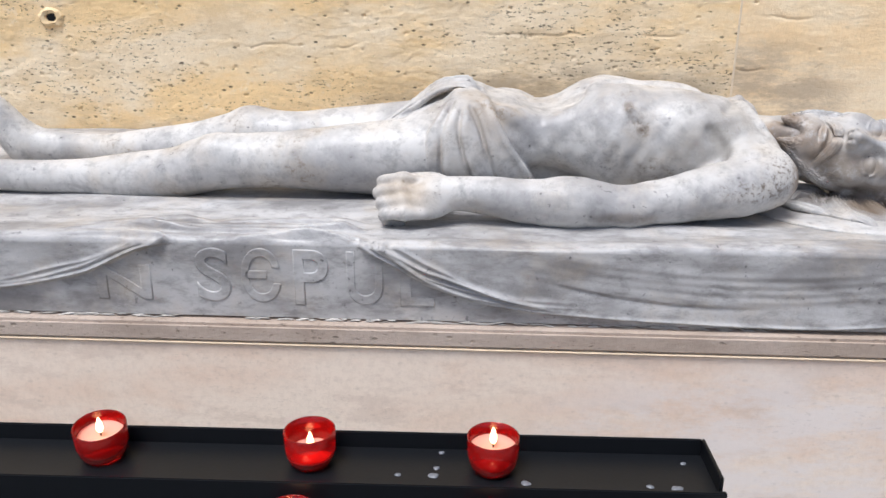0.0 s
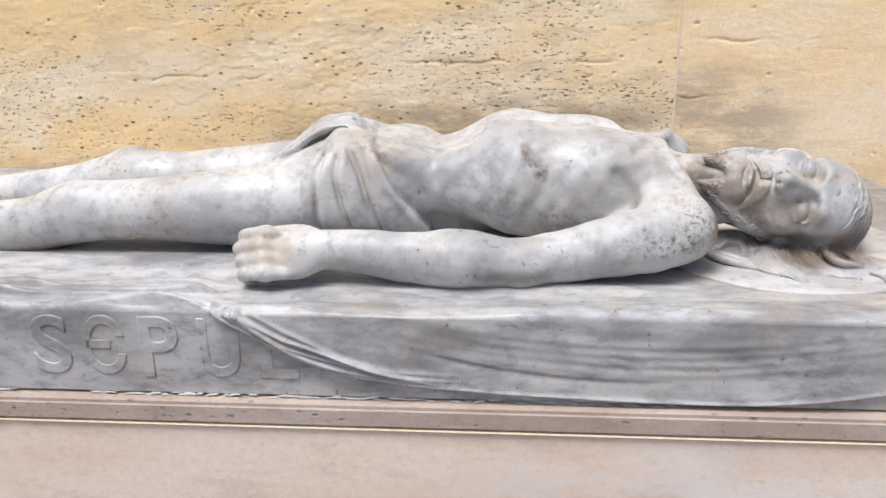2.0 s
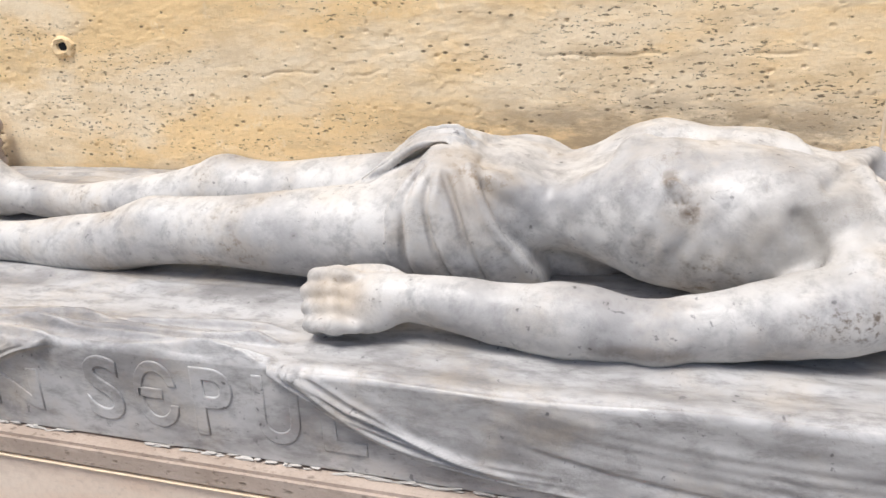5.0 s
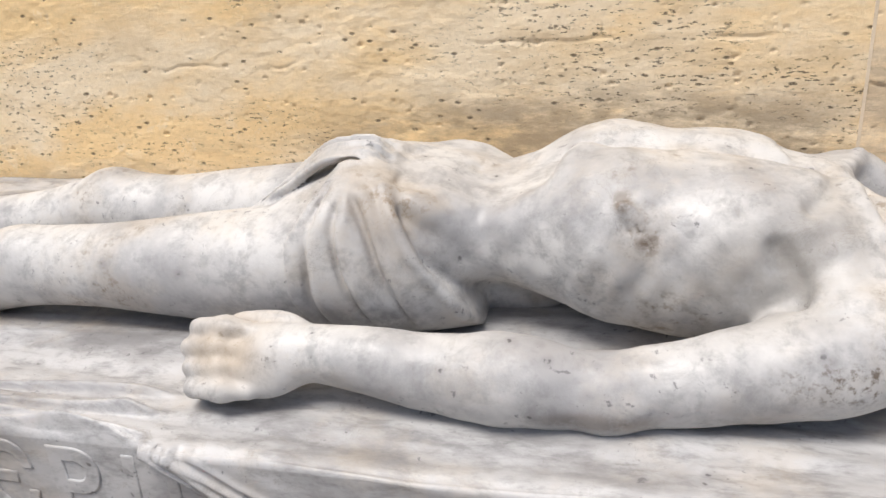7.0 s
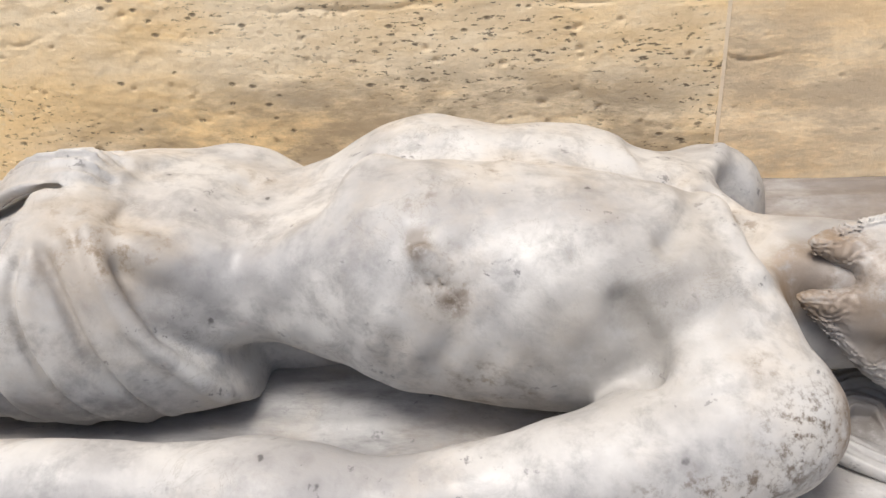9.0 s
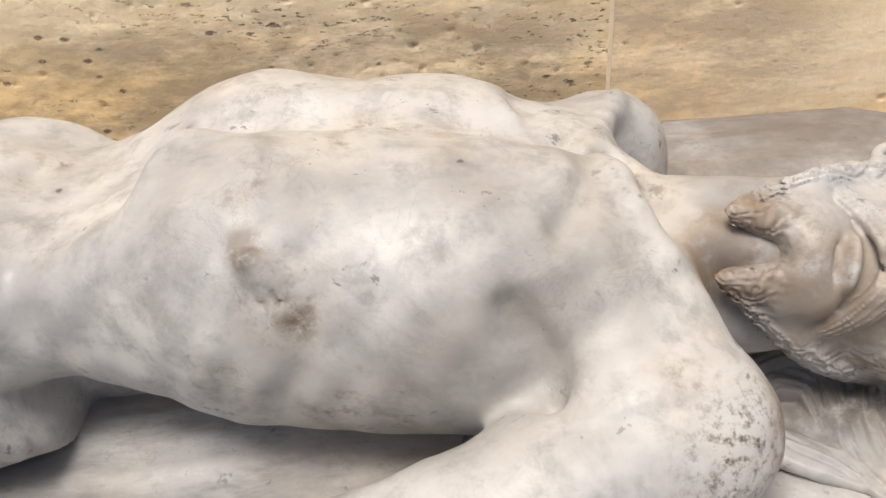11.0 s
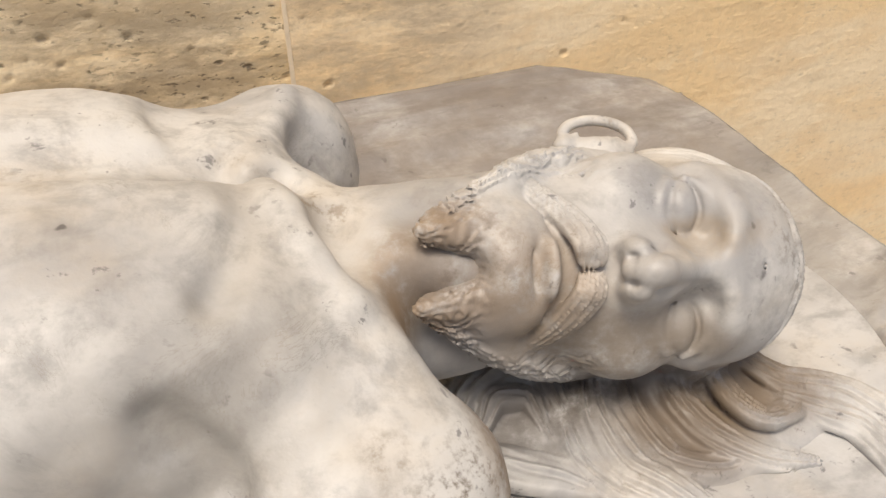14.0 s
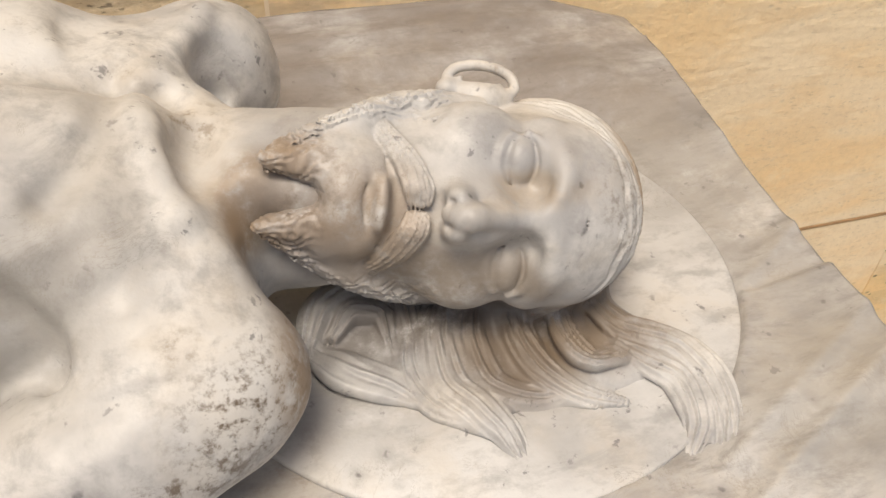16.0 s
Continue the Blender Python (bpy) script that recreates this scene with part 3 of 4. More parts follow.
def slab_mesh():
    nx, nf, nt = 860, 84, 190
    xs = np.linspace(X0, X1, nx)
    top = 0.957
    x, s = np.meshgrid(xs, np.linspace(0, 1, nf), indexing="ij")
    z = Z0 + s * (top - 0.010 - Z0)
    h = hem(x)
    over = z - h
    up = np.clip(over / 0.003, 0, 1)
    # the rolled hem: strands that run side by side along the cloth's edge
    off = over / np.sqrt(1 + np.gradient(hem(xs), xs)[:, None] ** 2)
    gather = np.exp(-(np.clip(np.abs(x + 0.10) - 0.10, 0, None) / 0.10) ** 2)
    side = np.exp(-(np.clip(np.abs(x + 0.60) - 0.10, 0, None) / 0.12) ** 2)
    roll = np.exp(-((off - 0.003) / 0.0035) ** 2) * (0.0025 + 0.004 * gather + 0.003 * side)
    for i, (at, wide, amp) in enumerate(((0.0100, 0.0030, 0.0085), (0.0165, 0.0026, 0.0065), (0.0225, 0.0028, 0.0080), (0.0290, 0.0035, 0.0040))):
        o = at * (1 + 0.18 * np.sin(x * 26 + i * 1.3)) * np.interp(x, [-0.25, 0.0, 0.25], [1.15, 0.9, 0.55])
        roll = roll + np.exp(-(np.abs(off - o) / wide) ** 1.5) * amp * (gather + (0.45 * side if i < 2 else 0))
    # one long crease across the hanging cloth
    sag = np.interp(x, [0.10, 0.20, 0.30, 0.42], [0.893, 0.873, 0.860, 0.857])
    roll = roll + 0.0018 * np.tanh((z - sag) / 0.002) * np.exp(-((z - sag) / 0.008) ** 2) * np.clip((x - 0.10) / 0.05, 0, 1) * np.clip((0.45 - x) / 0.08, 0, 1)
    folds = wave(x + over * 1.5, over + x * 0.10, (1.4, 16.0), 3.0) * 0.0030 + wave(x, z, (5, 9), 8.0) * 0.002
    # shallow swags over the head end
    for i in range(4):
        sag = 0.868 + 0.014 * i + 0.32 * (x - 0.42) ** 2
        folds = folds + np.exp(-((z - sag) / 0.006) ** 2) * 0.0016 * np.exp(-((x - 0.42) / 0.25) ** 2)
    y = Y0 - up * (0.007 + folds) - roll * (over > -0.005) + wave(x, z, (6, 6), 5.0, 2) * 0.0008
    front = np.stack([x, y, z], -1)
    x, s = np.meshgrid(xs, np.linspace(0, 1, nt) ** 1.25, indexing="ij")
    yy = Y0 + s * (Y1 - Y0)
    shift = np.interp(s, [0, 0.05], [1, 0])
    yy = yy + shift * (y[:, -1:] - Y0 + 0.003)
    base = top + 0.075 * (yy - Y0) + (wave(x, yy, (1.4, 13.0), 1.0) * 0.0100 + wave(x + yy * 0.5, yy, (4.0, 30.0), 2.0) * 0.0035) * np.clip((0.99 - x) / 0.3, 0.25, 1)
    base -= np.exp(-(s / 0.008) ** 2) * 0.006
    # bunched folds along the front edge
    for i, (yo, tilt, amp) in enumerate(((1.178, 0.02, 0.008), (1.189, -0.06, 0.010), (1.203, 0.05, 0.012), (1.216, -0.04, 0.011), (1.232, 0.06, 0.010))):
        line = yo + tilt * (x + 0.40) + 0.003 * np.sin(x * 17 + i * 1.7)
        base += np.exp(-(np.abs(yy - line) / 0.0042) ** 1.6) * amp * np.clip((x + 0.74) / 0.15, 0, 1) * np.clip((-0.20 - x) / 0.04, 0, 1)
    base = np.minimum(base, 0.985 + 0.11 * np.clip(yy - 1.30, 0, 0.1) + (yy - 1.40) * 0.1 * (yy > 1.40))
    # halo disc under the head
    r = np.hypot(x - 0.664, yy - 1.449)
    inside = np.clip((0.2145 - r) / 0.0025, 0, 1)
    flat = 0.9655 + 0.02 * (yy - 1.40)
    near = np.clip((0.300 - r) / 0.07, 0, 1) * np.clip((yy - 1.23) / 0.05, 0, 1)
    base = base * (1 - near) + near * (flat - 0.0022 + 0.12 * (base - flat))
    base = base * (1 - inside) + inside * (flat - 0.0022)
    # the lifted cloth edge behind the head
    lift = np.clip((1.364 + (x - 0.81) * 0.1 - yy) / 0.006, 0, 1) * np.clip((x - 0.77) / 0.04, 0, 1)
    base += lift * (0.0065 - 0.0055 * inside)
    for i, (c0, c1) in enumerate(((0.52, 0.86), (0.52, 0.835), (0.62, 0.74))):
        fold = yy - (1.20 + 0.020 * i + c0 * (x - c1 + 0.09))
        base += np.exp(-(np.abs(fold) / 0.010) ** 1.5) * (0.006 - 0.001 * i) * np.clip((x - 0.72) / 0.06, 0, 1) * (1 - inside)
    z = base
    # worn rear corner at the head end
    cut = np.clip((x - 0.90) + (yy - 1.80) * 0.6, 0, None) * (yy > 1.74)
    z = z - cut * 0.3
    x = x + np.clip((x - 0.5) / 0.445, 0, 1) * (0.06 * (yy - 1.30) - 0.8 * np.clip(yy - 1.80, 0, 1))
    topg = np.stack([x, yy, z], -1)
    grid = np.concatenate([front, topg], 1)
    rows = nf + nt
    verts = grid.reshape(-1, 3)
    idx = np.arange(nx * rows).reshape(nx, rows)
    faces = np.stack([idx[:-1, :-1], idx[1:, :-1], idx[1:, 1:], idx[:-1, 1:]], -1).reshape(-1, 4).tolist()
    verts = verts.tolist()
    # back, underside and ends
    back = []
    for i in range(nx):
        back.append(len(verts))
        verts.append([xs[i] + max(0.0, (xs[i] - 0.5) / 0.445) * 0.03, Y1, Z0])
    for i in range(nx - 1):
        faces.append([int(idx[i, -1]), int(idx[i + 1, -1]), back[i + 1], back[i]])
        faces.append([back[i], back[i + 1], int(idx[i + 1, 0]), int(idx[i, 0])])
    faces.append([int(q) for q in idx[0]] + [back[0]])
    faces.append([int(q) for q in idx[-1][::-1]] + [back[-1]])
    return verts, faces


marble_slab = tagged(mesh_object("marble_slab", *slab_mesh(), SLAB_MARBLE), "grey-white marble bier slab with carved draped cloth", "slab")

disc = lathe_bm([(0.0, -0.004), (0.213, -0.004), (0.2145, -0.003), (0.2145, 0.0012), (0.2128, 0.0025), (0.14, 0.0027), (0.07, 0.0027), (0.0, 0.0027)], 96)
for v in disc.verts:
    v.co = Vector((0.664 + v.co.x, 1.449 + v.co.y, 0.9655 + 0.02 * (0.049 + v.co.y) + v.co.z + 0.0006 * noise.noise(v.co * 18)))
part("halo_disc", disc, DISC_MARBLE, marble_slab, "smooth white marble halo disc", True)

# ---- the recumbent marble statue ----
HEAD = np.array((0.691, 1.424, 1.043))
LAT = np.array((0.232, 0.484, 0.843))
LAT /= np.linalg.norm(LAT)
FACE = np.array((-0.185, -0.829, 0.527))
FACE -= LAT * (FACE @ LAT)
FACE /= np.linalg.norm(FACE)
CROWN = np.cross(LAT, FACE)
TURN_HEAD = np.stack([LAT, FACE, CROWN], 1)


def hp(a, b, c, *r):
    """A place on the head: towards its left ear, out of the face, towards the crown."""
    return (*(HEAD + LAT * a + FACE * b + CROWN * c), *r)


def body_field():
    f = Field((-1.30, 1.17, 0.94), (0.62, 1.76, 1.24), 0.0034)
    # chest, belly and hips
    f.loft([(-0.22, 1.49, 1.045, 0.05, 0.04), (-0.14, 1.49, 1.057, 0.12, 0.075), (-0.06, 1.495, 1.068, 0.145, 0.092), (0.02, 1.50, 1.075, 0.135, 0.080), (0.10, 1.50, 1.080, 0.114, 0.060),
            (0.16, 1.50, 1.082, 0.128, 0.078), (0.22, 1.50, 1.078, 0.146, 0.096), (0.30, 1.495, 1.073, 0.153, 0.100), (0.37, 1.49, 1.068, 0.155, 0.096),
            (0.43, 1.482, 1.065, 0.155, 0.086), (0.475, 1.475, 1.060, 0.125, 0.068), (0.505, 1.47, 1.055, 0.085, 0.050), (0.525, 1.46, 1.05, 0.012, 0.012)], 0.02, 2.5)
    # ribs, breast muscles, groove along the breastbone
    f.ball((0.235, 1.420, 1.098), (0.080, 0.065, 0.074), 0.03)
    f.ball((0.225, 1.575, 1.100), (0.078, 0.062, 0.074), 0.03)
    f.ball((0.345, 1.412, 1.098), (0.080, 0.068, 0.062), 0.03)
    f.ball((0.345, 1.575, 1.098), (0.078, 0.066, 0.062), 0.03)
    f.rope([(0.17, 1.500, 1.200, 0.016), (0.30, 1.495, 1.200, 0.014), (0.44, 1.485, 1.170, 0.012)], 0.03, True)
    f.rope([(0.130, 1.405, 1.110, 0.010), (0.165, 1.420, 1.150, 0.012), (0.195, 1.455, 1.165, 0.012)], 0.03)
    f.ball((0.035, 1.408, 1.112), (0.042, 0.020, 0.022), 0.02)
    f.ball((0.040, 1.590, 1.112), (0.045, 0.03, 0.032), 0.03)
    f.ball((0.075, 1.50, 1.146), (0.007, 0.009, 0.010), 0.012, None, True)
    f.ball((0.10, 1.535, 1.0), (0.12, 0.085, 0.06), 0.03)
    # collar bones, shoulders, neck
    f.rope([(0.440, 1.475, 1.118, 0.012), (0.450, 1.42, 1.112, 0.011), (0.478, 1.36, 1.085, 0.014)], 0.025)
    f.rope([(0.440, 1.495, 1.118, 0.012), (0.465, 1.55, 1.112, 0.011), (0.500, 1.60, 1.095, 0.014)], 0.025)
    f.ball((0.462, 1.330, 1.032), (0.062, 0.050, 0.052), 0.035)
    f.ball((0.488, 1.618, 1.062), (0.062, 0.055, 0.062), 0.045)
    f.rope([(0.44, 1.54, 1.09, 0.030), (0.490, 1.600, 1.092, 0.028), (0.512, 1.635, 1.085, 0.026)], 0.03)
    f.rope([(0.430, 1.48, 1.062, 0.050), (0.53, 1.455, 1.070, 0.050), (0.62, 1.44, 1.068, 0.050)], 0.014)
    f.rope([(0.46, 1.435, 1.050, 0.040), (0.53, 1.425, 1.045, 0.034), (0.575, 1.415, 1.045, 0.028)], 0.02)
    f.ball((0.515, 1.545, 1.112), (0.032, 0.028, 0.030), 0.018, None, True)
    f.ball((0.452, 1.485, 1.140), (0.012, 0.012, 0.016), 0.02, None, True)
    f.rope([(0.455, 1.462, 1.110, 0.010), (0.52, 1.415, 1.100, 0.012), (0.60, 1.39, 1.07, 0.012)], 0.02)
    # far arm, close behind the body
    f.rope([(0.48, 1.63, 1.055, 0.045), (0.25, 1.675, 1.025, 0.04), (0.02, 1.68, 1.02, 0.032), (-0.10, 1.66, 1.02, 0.03)], 0.02)
    # near arm
    f.rope([(0.470, 1.322, 1.032, 0.050), (0.428, 1.303, 1.022, 0.050), (0.355, 1.284, 1.013, 0.044), (0.300, 1.274, 1.004, 0.039), (0.245, 1.268, 0.997, 0.036),
            (0.205, 1.265, 0.994, 0.0365), (0.128, 1.265, 0.997, 0.039), (0.07, 1.265, 1.001, 0.0375), (0.0, 1.265, 1.010, 0.033), (-0.055, 1.264, 1.014, 0.029), (-0.09, 1.262, 1.012, 0.030)], 0.018)
    f.ball((0.235, 1.258, 0.990), (0.03, 0.028, 0.026), 0.02)
    f.ball((0.14, 1.262, 1.006), (0.06, 0.038, 0.034), 0.03)
    # near hand, half closed: its back is turned up and outwards
    row, out = np.array((0, 0.62, 0.78)), np.array((0, -0.78, 0.62))
    f.ball((-0.105, 1.252, 1.006), (0.048, 0.036, 0.022), 0.014, np.stack([np.array((1.0, 0, 0)), row, out], 1))
    f.ball((-0.130, 1.258, 1.000), (0.030, 0.034, 0.022), 0.010, np.stack([np.array((1.0, 0, 0)), row, out], 1))
    for i in range(4):
        c = np.array((0, 1.252, 1.006)) + row * (0.030 - 0.0205 * i)
        bend = 0.006 * abs(i - 1)
        q = lambda x, o, r: (x, c[1] + out[1] * o, c[2] + out[2] * o, r)
        f.rope([q(-0.110, 0.010, 0.008), q(-0.152 + bend, 0.014, 0.0108), q(-0.186 + bend, 0.004, 0.0104), q(-0.182 + bend, -0.020, 0.0098), q(-0.150, -0.028, 0.009)], 0.0055)
        f.ball(q(-0.150 + bend, 0.014, 0)[:3], 0.0120, 0.010)
        f.ball(q(-0.186 + bend, 0.002, 0)[:3], 0.0100, 0.003)
    f.rope([(-0.060, 1.280, 1.020, 0.013), (-0.100, 1.290, 1.032, 0.0125), (-0.140, 1.292, 1.030, 0.0105), (-0.165, 1.290, 1.020, 0.009)], 0.006)
    # near leg
    f.rope([(-0.02, 1.43, 1.060, 0.085), (-0.145, 1.412, 1.044, 0.072), (-0.236, 1.405, 1.041, 0.066), (-0.33, 1.40, 1.039, 0.057), (-0.40, 1.40, 1.037, 0.052), (-0.47, 1.398, 1.035, 0.051),
            (-0.53, 1.396, 1.028, 0.051), (-0.58, 1.396, 1.014, 0.047), (-0.65, 1.396, 1.006, 0.043), (-0.72, 1.396, 1.001, 0.038), (-0.83, 1.395, 1.000, 0.032), (-0.94, 1.394, 1.002, 0.030), (-1.00, 1.393, 1.003, 0.033)], 0.012)
    f.ball((-0.505, 1.388, 1.058), (0.035, 0.03, 0.026), 0.02)
    f.ball((-0.66, 1.405, 0.998), (0.09, 0.045, 0.036), 0.03)
    f.rope([(-1.00, 1.393, 1.00, 0.034), (-1.03, 1.385, 1.04, 0.034), (-1.045, 1.375, 1.09, 0.028), (-1.055, 1.368, 1.13, 0.022)], 0.02)
    # far leg
    f.rope([(-0.02, 1.575, 1.055, 0.085), (-0.194, 1.58, 1.050, 0.070), (-0.31, 1.58, 1.046, 0.062), (-0.406, 1.58, 1.043, 0.056), (-0.49, 1.58, 1.049, 0.057), (-0.54, 1.58, 1.040, 0.054),
            (-0.60, 1.58, 1.028, 0.050), (-0.70, 1.58, 1.016, 0.047), (-0.82, 1.58, 1.011, 0.036), (-0.93, 1.58, 1.020, 0.034), (-0.99, 1.58, 1.03, 0.038)], 0.012)
    f.ball((-0.495, 1.578, 1.080), (0.035, 0.03, 0.027), 0.02)
    f.rope([(-0.99, 1.58, 1.02, 0.038), (-1.03, 1.575, 1.075, 0.036), (-1.06, 1.57, 1.12, 0.028), (-1.075, 1.565, 1.16, 0.02)], 0.02)
    # loincloth: the panel over the near hip, its folds, the knot and the twisted band
    f.loft([(-0.16, 1.43, 1.054, 0.090, 0.084), (-0.10, 1.43, 1.062, 0.098, 0.096), (-0.04, 1.432, 1.068, 0.100, 0.102), (0.03, 1.438, 1.062, 0.092, 0.094), (0.09, 1.445, 1.056, 0.08, 0.080)], 0.004, 2.2,
           ([(0.96, -0.070), (0.99, -0.090), (1.04, -0.112), (1.10, -0.110), (1.14, -0.085), (1.17, -0.062)], [(0.96, 0.09), (1.0, 0.085), (1.035, 0.068), (1.075, 0.034), (1.12, 0.012), (1.155, -0.004), (1.17, -0.03)]))
    for pts in (((-0.050, 1.150), (-0.054, 1.110), (-0.040, 1.045), (-0.010, 0.980)), ((-0.035, 1.145), (-0.022, 1.122), (-0.003, 1.066), (0.020, 1.000)), ((-0.065, 1.150), (-0.085, 1.10), (-0.085, 1.04), (-0.06, 0.98))):
        run = [(x, f.front(x, z, 1.322), z, 0.0042 if 0 < i < 3 else 0.002) for i, (x, z) in enumerate(pts)]
        f.rope(run, 0.008, True)
        f.rope([(q[0] + 0.011, f.front(q[0] + 0.011, q[2], 1.322) + 0.002, q[2], 0.004) for q in run], 0.012)
    f.rope([(x, min(f.front(x - 0.008, z, 1.322), 1.43) + 0.002, z, 0.0075) for x, z in ((-0.008, 1.150), (0.010, 1.120), (0.030, 1.080), (0.060, 1.036), (0.074, 1.010))], 0.005)
    f.ball((-0.048, 1.462, 1.158), (0.036, 0.030, 0.024), 0.010)
    for i in range(5):
        o = 0.0135 * (i - 2)
        up = 0.014 * math.cos(o * 45)
        f.rope([(-0.012 + abs(o) * 0.3, 1.478 + o * 0.9, 1.142 + up * 0.8, 0.0075), (-0.045, 1.462 + o * 1.1, 1.168 + up, 0.0078), (-0.085, 1.460 + o * 1.1, 1.164 + up, 0.0078), (-0.140, 1.458 + o, 1.130 + up, 0.0070),
                (-0.200, 1.455 + o * 0.9, 1.088 + up * 0.8, 0.0075), (-0.250, 1.455 + o * 0.7, 1.066 + up * 0.6, 0.0065)], 0.0025)
    f.rope([(-0.055, 1.462, 1.130, 0.034), (-0.120, 1.462, 1.105, 0.030), (-0.200, 1.462, 1.062, 0.026)], 0.006)
    for i in range(6):
        o = 0.0115 * (i - 2.5)
        run = [(x, 1.461 + o * w, f.top(x, 1.461 + o * w) + 0.0005, 0.0042) for x, w in ((-0.018, 0.8), (-0.045, 1.15), (-0.085, 1.15), (-0.130, 1.0), (-0.180, 0.9), (-0.225, 0.7))]
        f.rope(run, 0.004, True)
    f.ball((-0.058, 1.424, 1.162), (0.016, 0.013, 0.009), 0.004, None, True)
    f.rope([(-0.080, 1.420, 1.148, 0.006), (-0.055, 1.412, 1.166, 0.006), (-0.028, 1.424, 1.152, 0.006)], 0.006)
    for i in range(5):
        o = 0.014 * (i - 2)
        f.rope([(-0.025, 1.490, 1.160, 0.009), (0.005 + o * 0.6, 1.540, 1.142 - o * 0.2, 0.008), (0.020 + o, 1.60, 1.112, 0.008), (0.02 + o, 1.63, 1.08, 0.008)], 0.008)
    # modelling of the breast, collar bones and belly
    f.rope([(x, 1.497 - 0.02 * (x - 0.2), f.top(x, 1.497) + 0.010, 0.017) for x in (0.19, 0.26, 0.33, 0.40, 0.44)], 0.03, True)
    f.ball((0.118, 1.455, f.top(0.118, 1.455) + 0.018), (0.050, 0.070, 0.022), 0.03, None, True)
    for run in (((0.452, 1.465), (0.456, 1.42), (0.470, 1.375)), ((0.452, 1.503), (0.474, 1.55), (0.498, 1.600))):
        f.rope([(x, y, f.top(x, y) - 0.001, 0.008) for x, y in run], 0.012)
    for x, y, r in ((0.484, 1.425, (0.014, 0.034, 0.014)), (0.498, 1.540, (0.014, 0.024, 0.017)), (0.470, 1.483, (0.011, 0.012, 0.012)), (0.425, 1.555, (0.018, 0.040, 0.007))):
        f.ball((x, y, f.top(x, y) + 0.002), r, 0.014, None, True)
    # edge of the breast muscle, the fold before the shoulder and the hollow under the arm
    f.ball((0.418, 1.432, f.top(0.418, 1.432) - 0.006), (0.022, 0.018, 0.011), 0.012)
    f.ball((0.450, 1.436, f.top(0.450, 1.436) - 0.006), (0.014, 0.014, 0.011), 0.010)
    f.rope([(x, y, f.top(x, y) + 0.004, 0.006) for x, y in ((0.438, 1.440), (0.434, 1.415), (0.424, 1.392), (0.410, 1.372))], 0.012, True)
    f.rope([(x, f.front(x, z, 1.322) - 0.001, z, 0.005) for x, z in ((0.380, 1.110), (0.392, 1.085), (0.398, 1.055))], 0.020, True)
    f.ball((0.335, 1.396, f.top(0.335, 1.396) - 0.001), (0.0052, 0.0052, 0.0030), 0.003)
    y = f.front(0.028, 1.122, 1.322)
    f.rope([(0.005, y + 0.006, 1.140, 0.008), (0.030, y + 0.004, 1.128, 0.012), (0.060, y + 0.012, 1.105, 0.008)], 0.014)
    # faint ribs along the near side
    x, y, z = (a.reshape(q) for a, q in zip(f.ax, ((-1, 1, 1), (1, -1, 1), (1, 1, -1))))
    mask = np.exp(-((x - 0.265) / 0.085) ** 4 - ((z - 1.085) / 0.050) ** 4) * np.clip((1.43 - y) / 0.03, 0, 1)
    f.d -= (mask * 0.0007 * np.sin((x - 0.40 * (z - 1.08) - 0.2) * 2 * np.pi / 0.034)).astype(np.float32)
    lump = 0.0006 * np.sin(x * 61 + z * 47) * np.sin(y * 53 + x * 31) + 0.0005 * np.sin(x * 131 - y * 97) * np.sin(z * 141 + y * 71)
    f.d -= (lump * np.clip((x + 0.02) / 0.05, 0, 1)).astype(np.float32)
    # wound in the side
    y = f.front(0.250, 1.129, 1.322)
    turn = np.array(((math.cos(0.55), 0, math.sin(0.55)), (0, 1, 0), (-math.sin(0.55), 0, math.cos(0.55)))).T
    f.ball((0.250, y + 0.002, 1.129), (0.0105, 0.007, 0.022), 0.005, turn)
    for dx, dz in ((-0.004, 0.010), (0.005, -0.006), (-0.006, -0.004)):
        f.rope([(0.250 + dx + t * 0.5, f.front(0.250 + dx + t * 0.5, 1.129 + dz - t, 1.322) - 0.0006, 1.129 + dz - t, 0.0007 + 0.0010 * (1 - abs(t) / 0.008)) for t in (-0.007, -0.003, 0.003, 0.007)], 0.002, True)
    return f


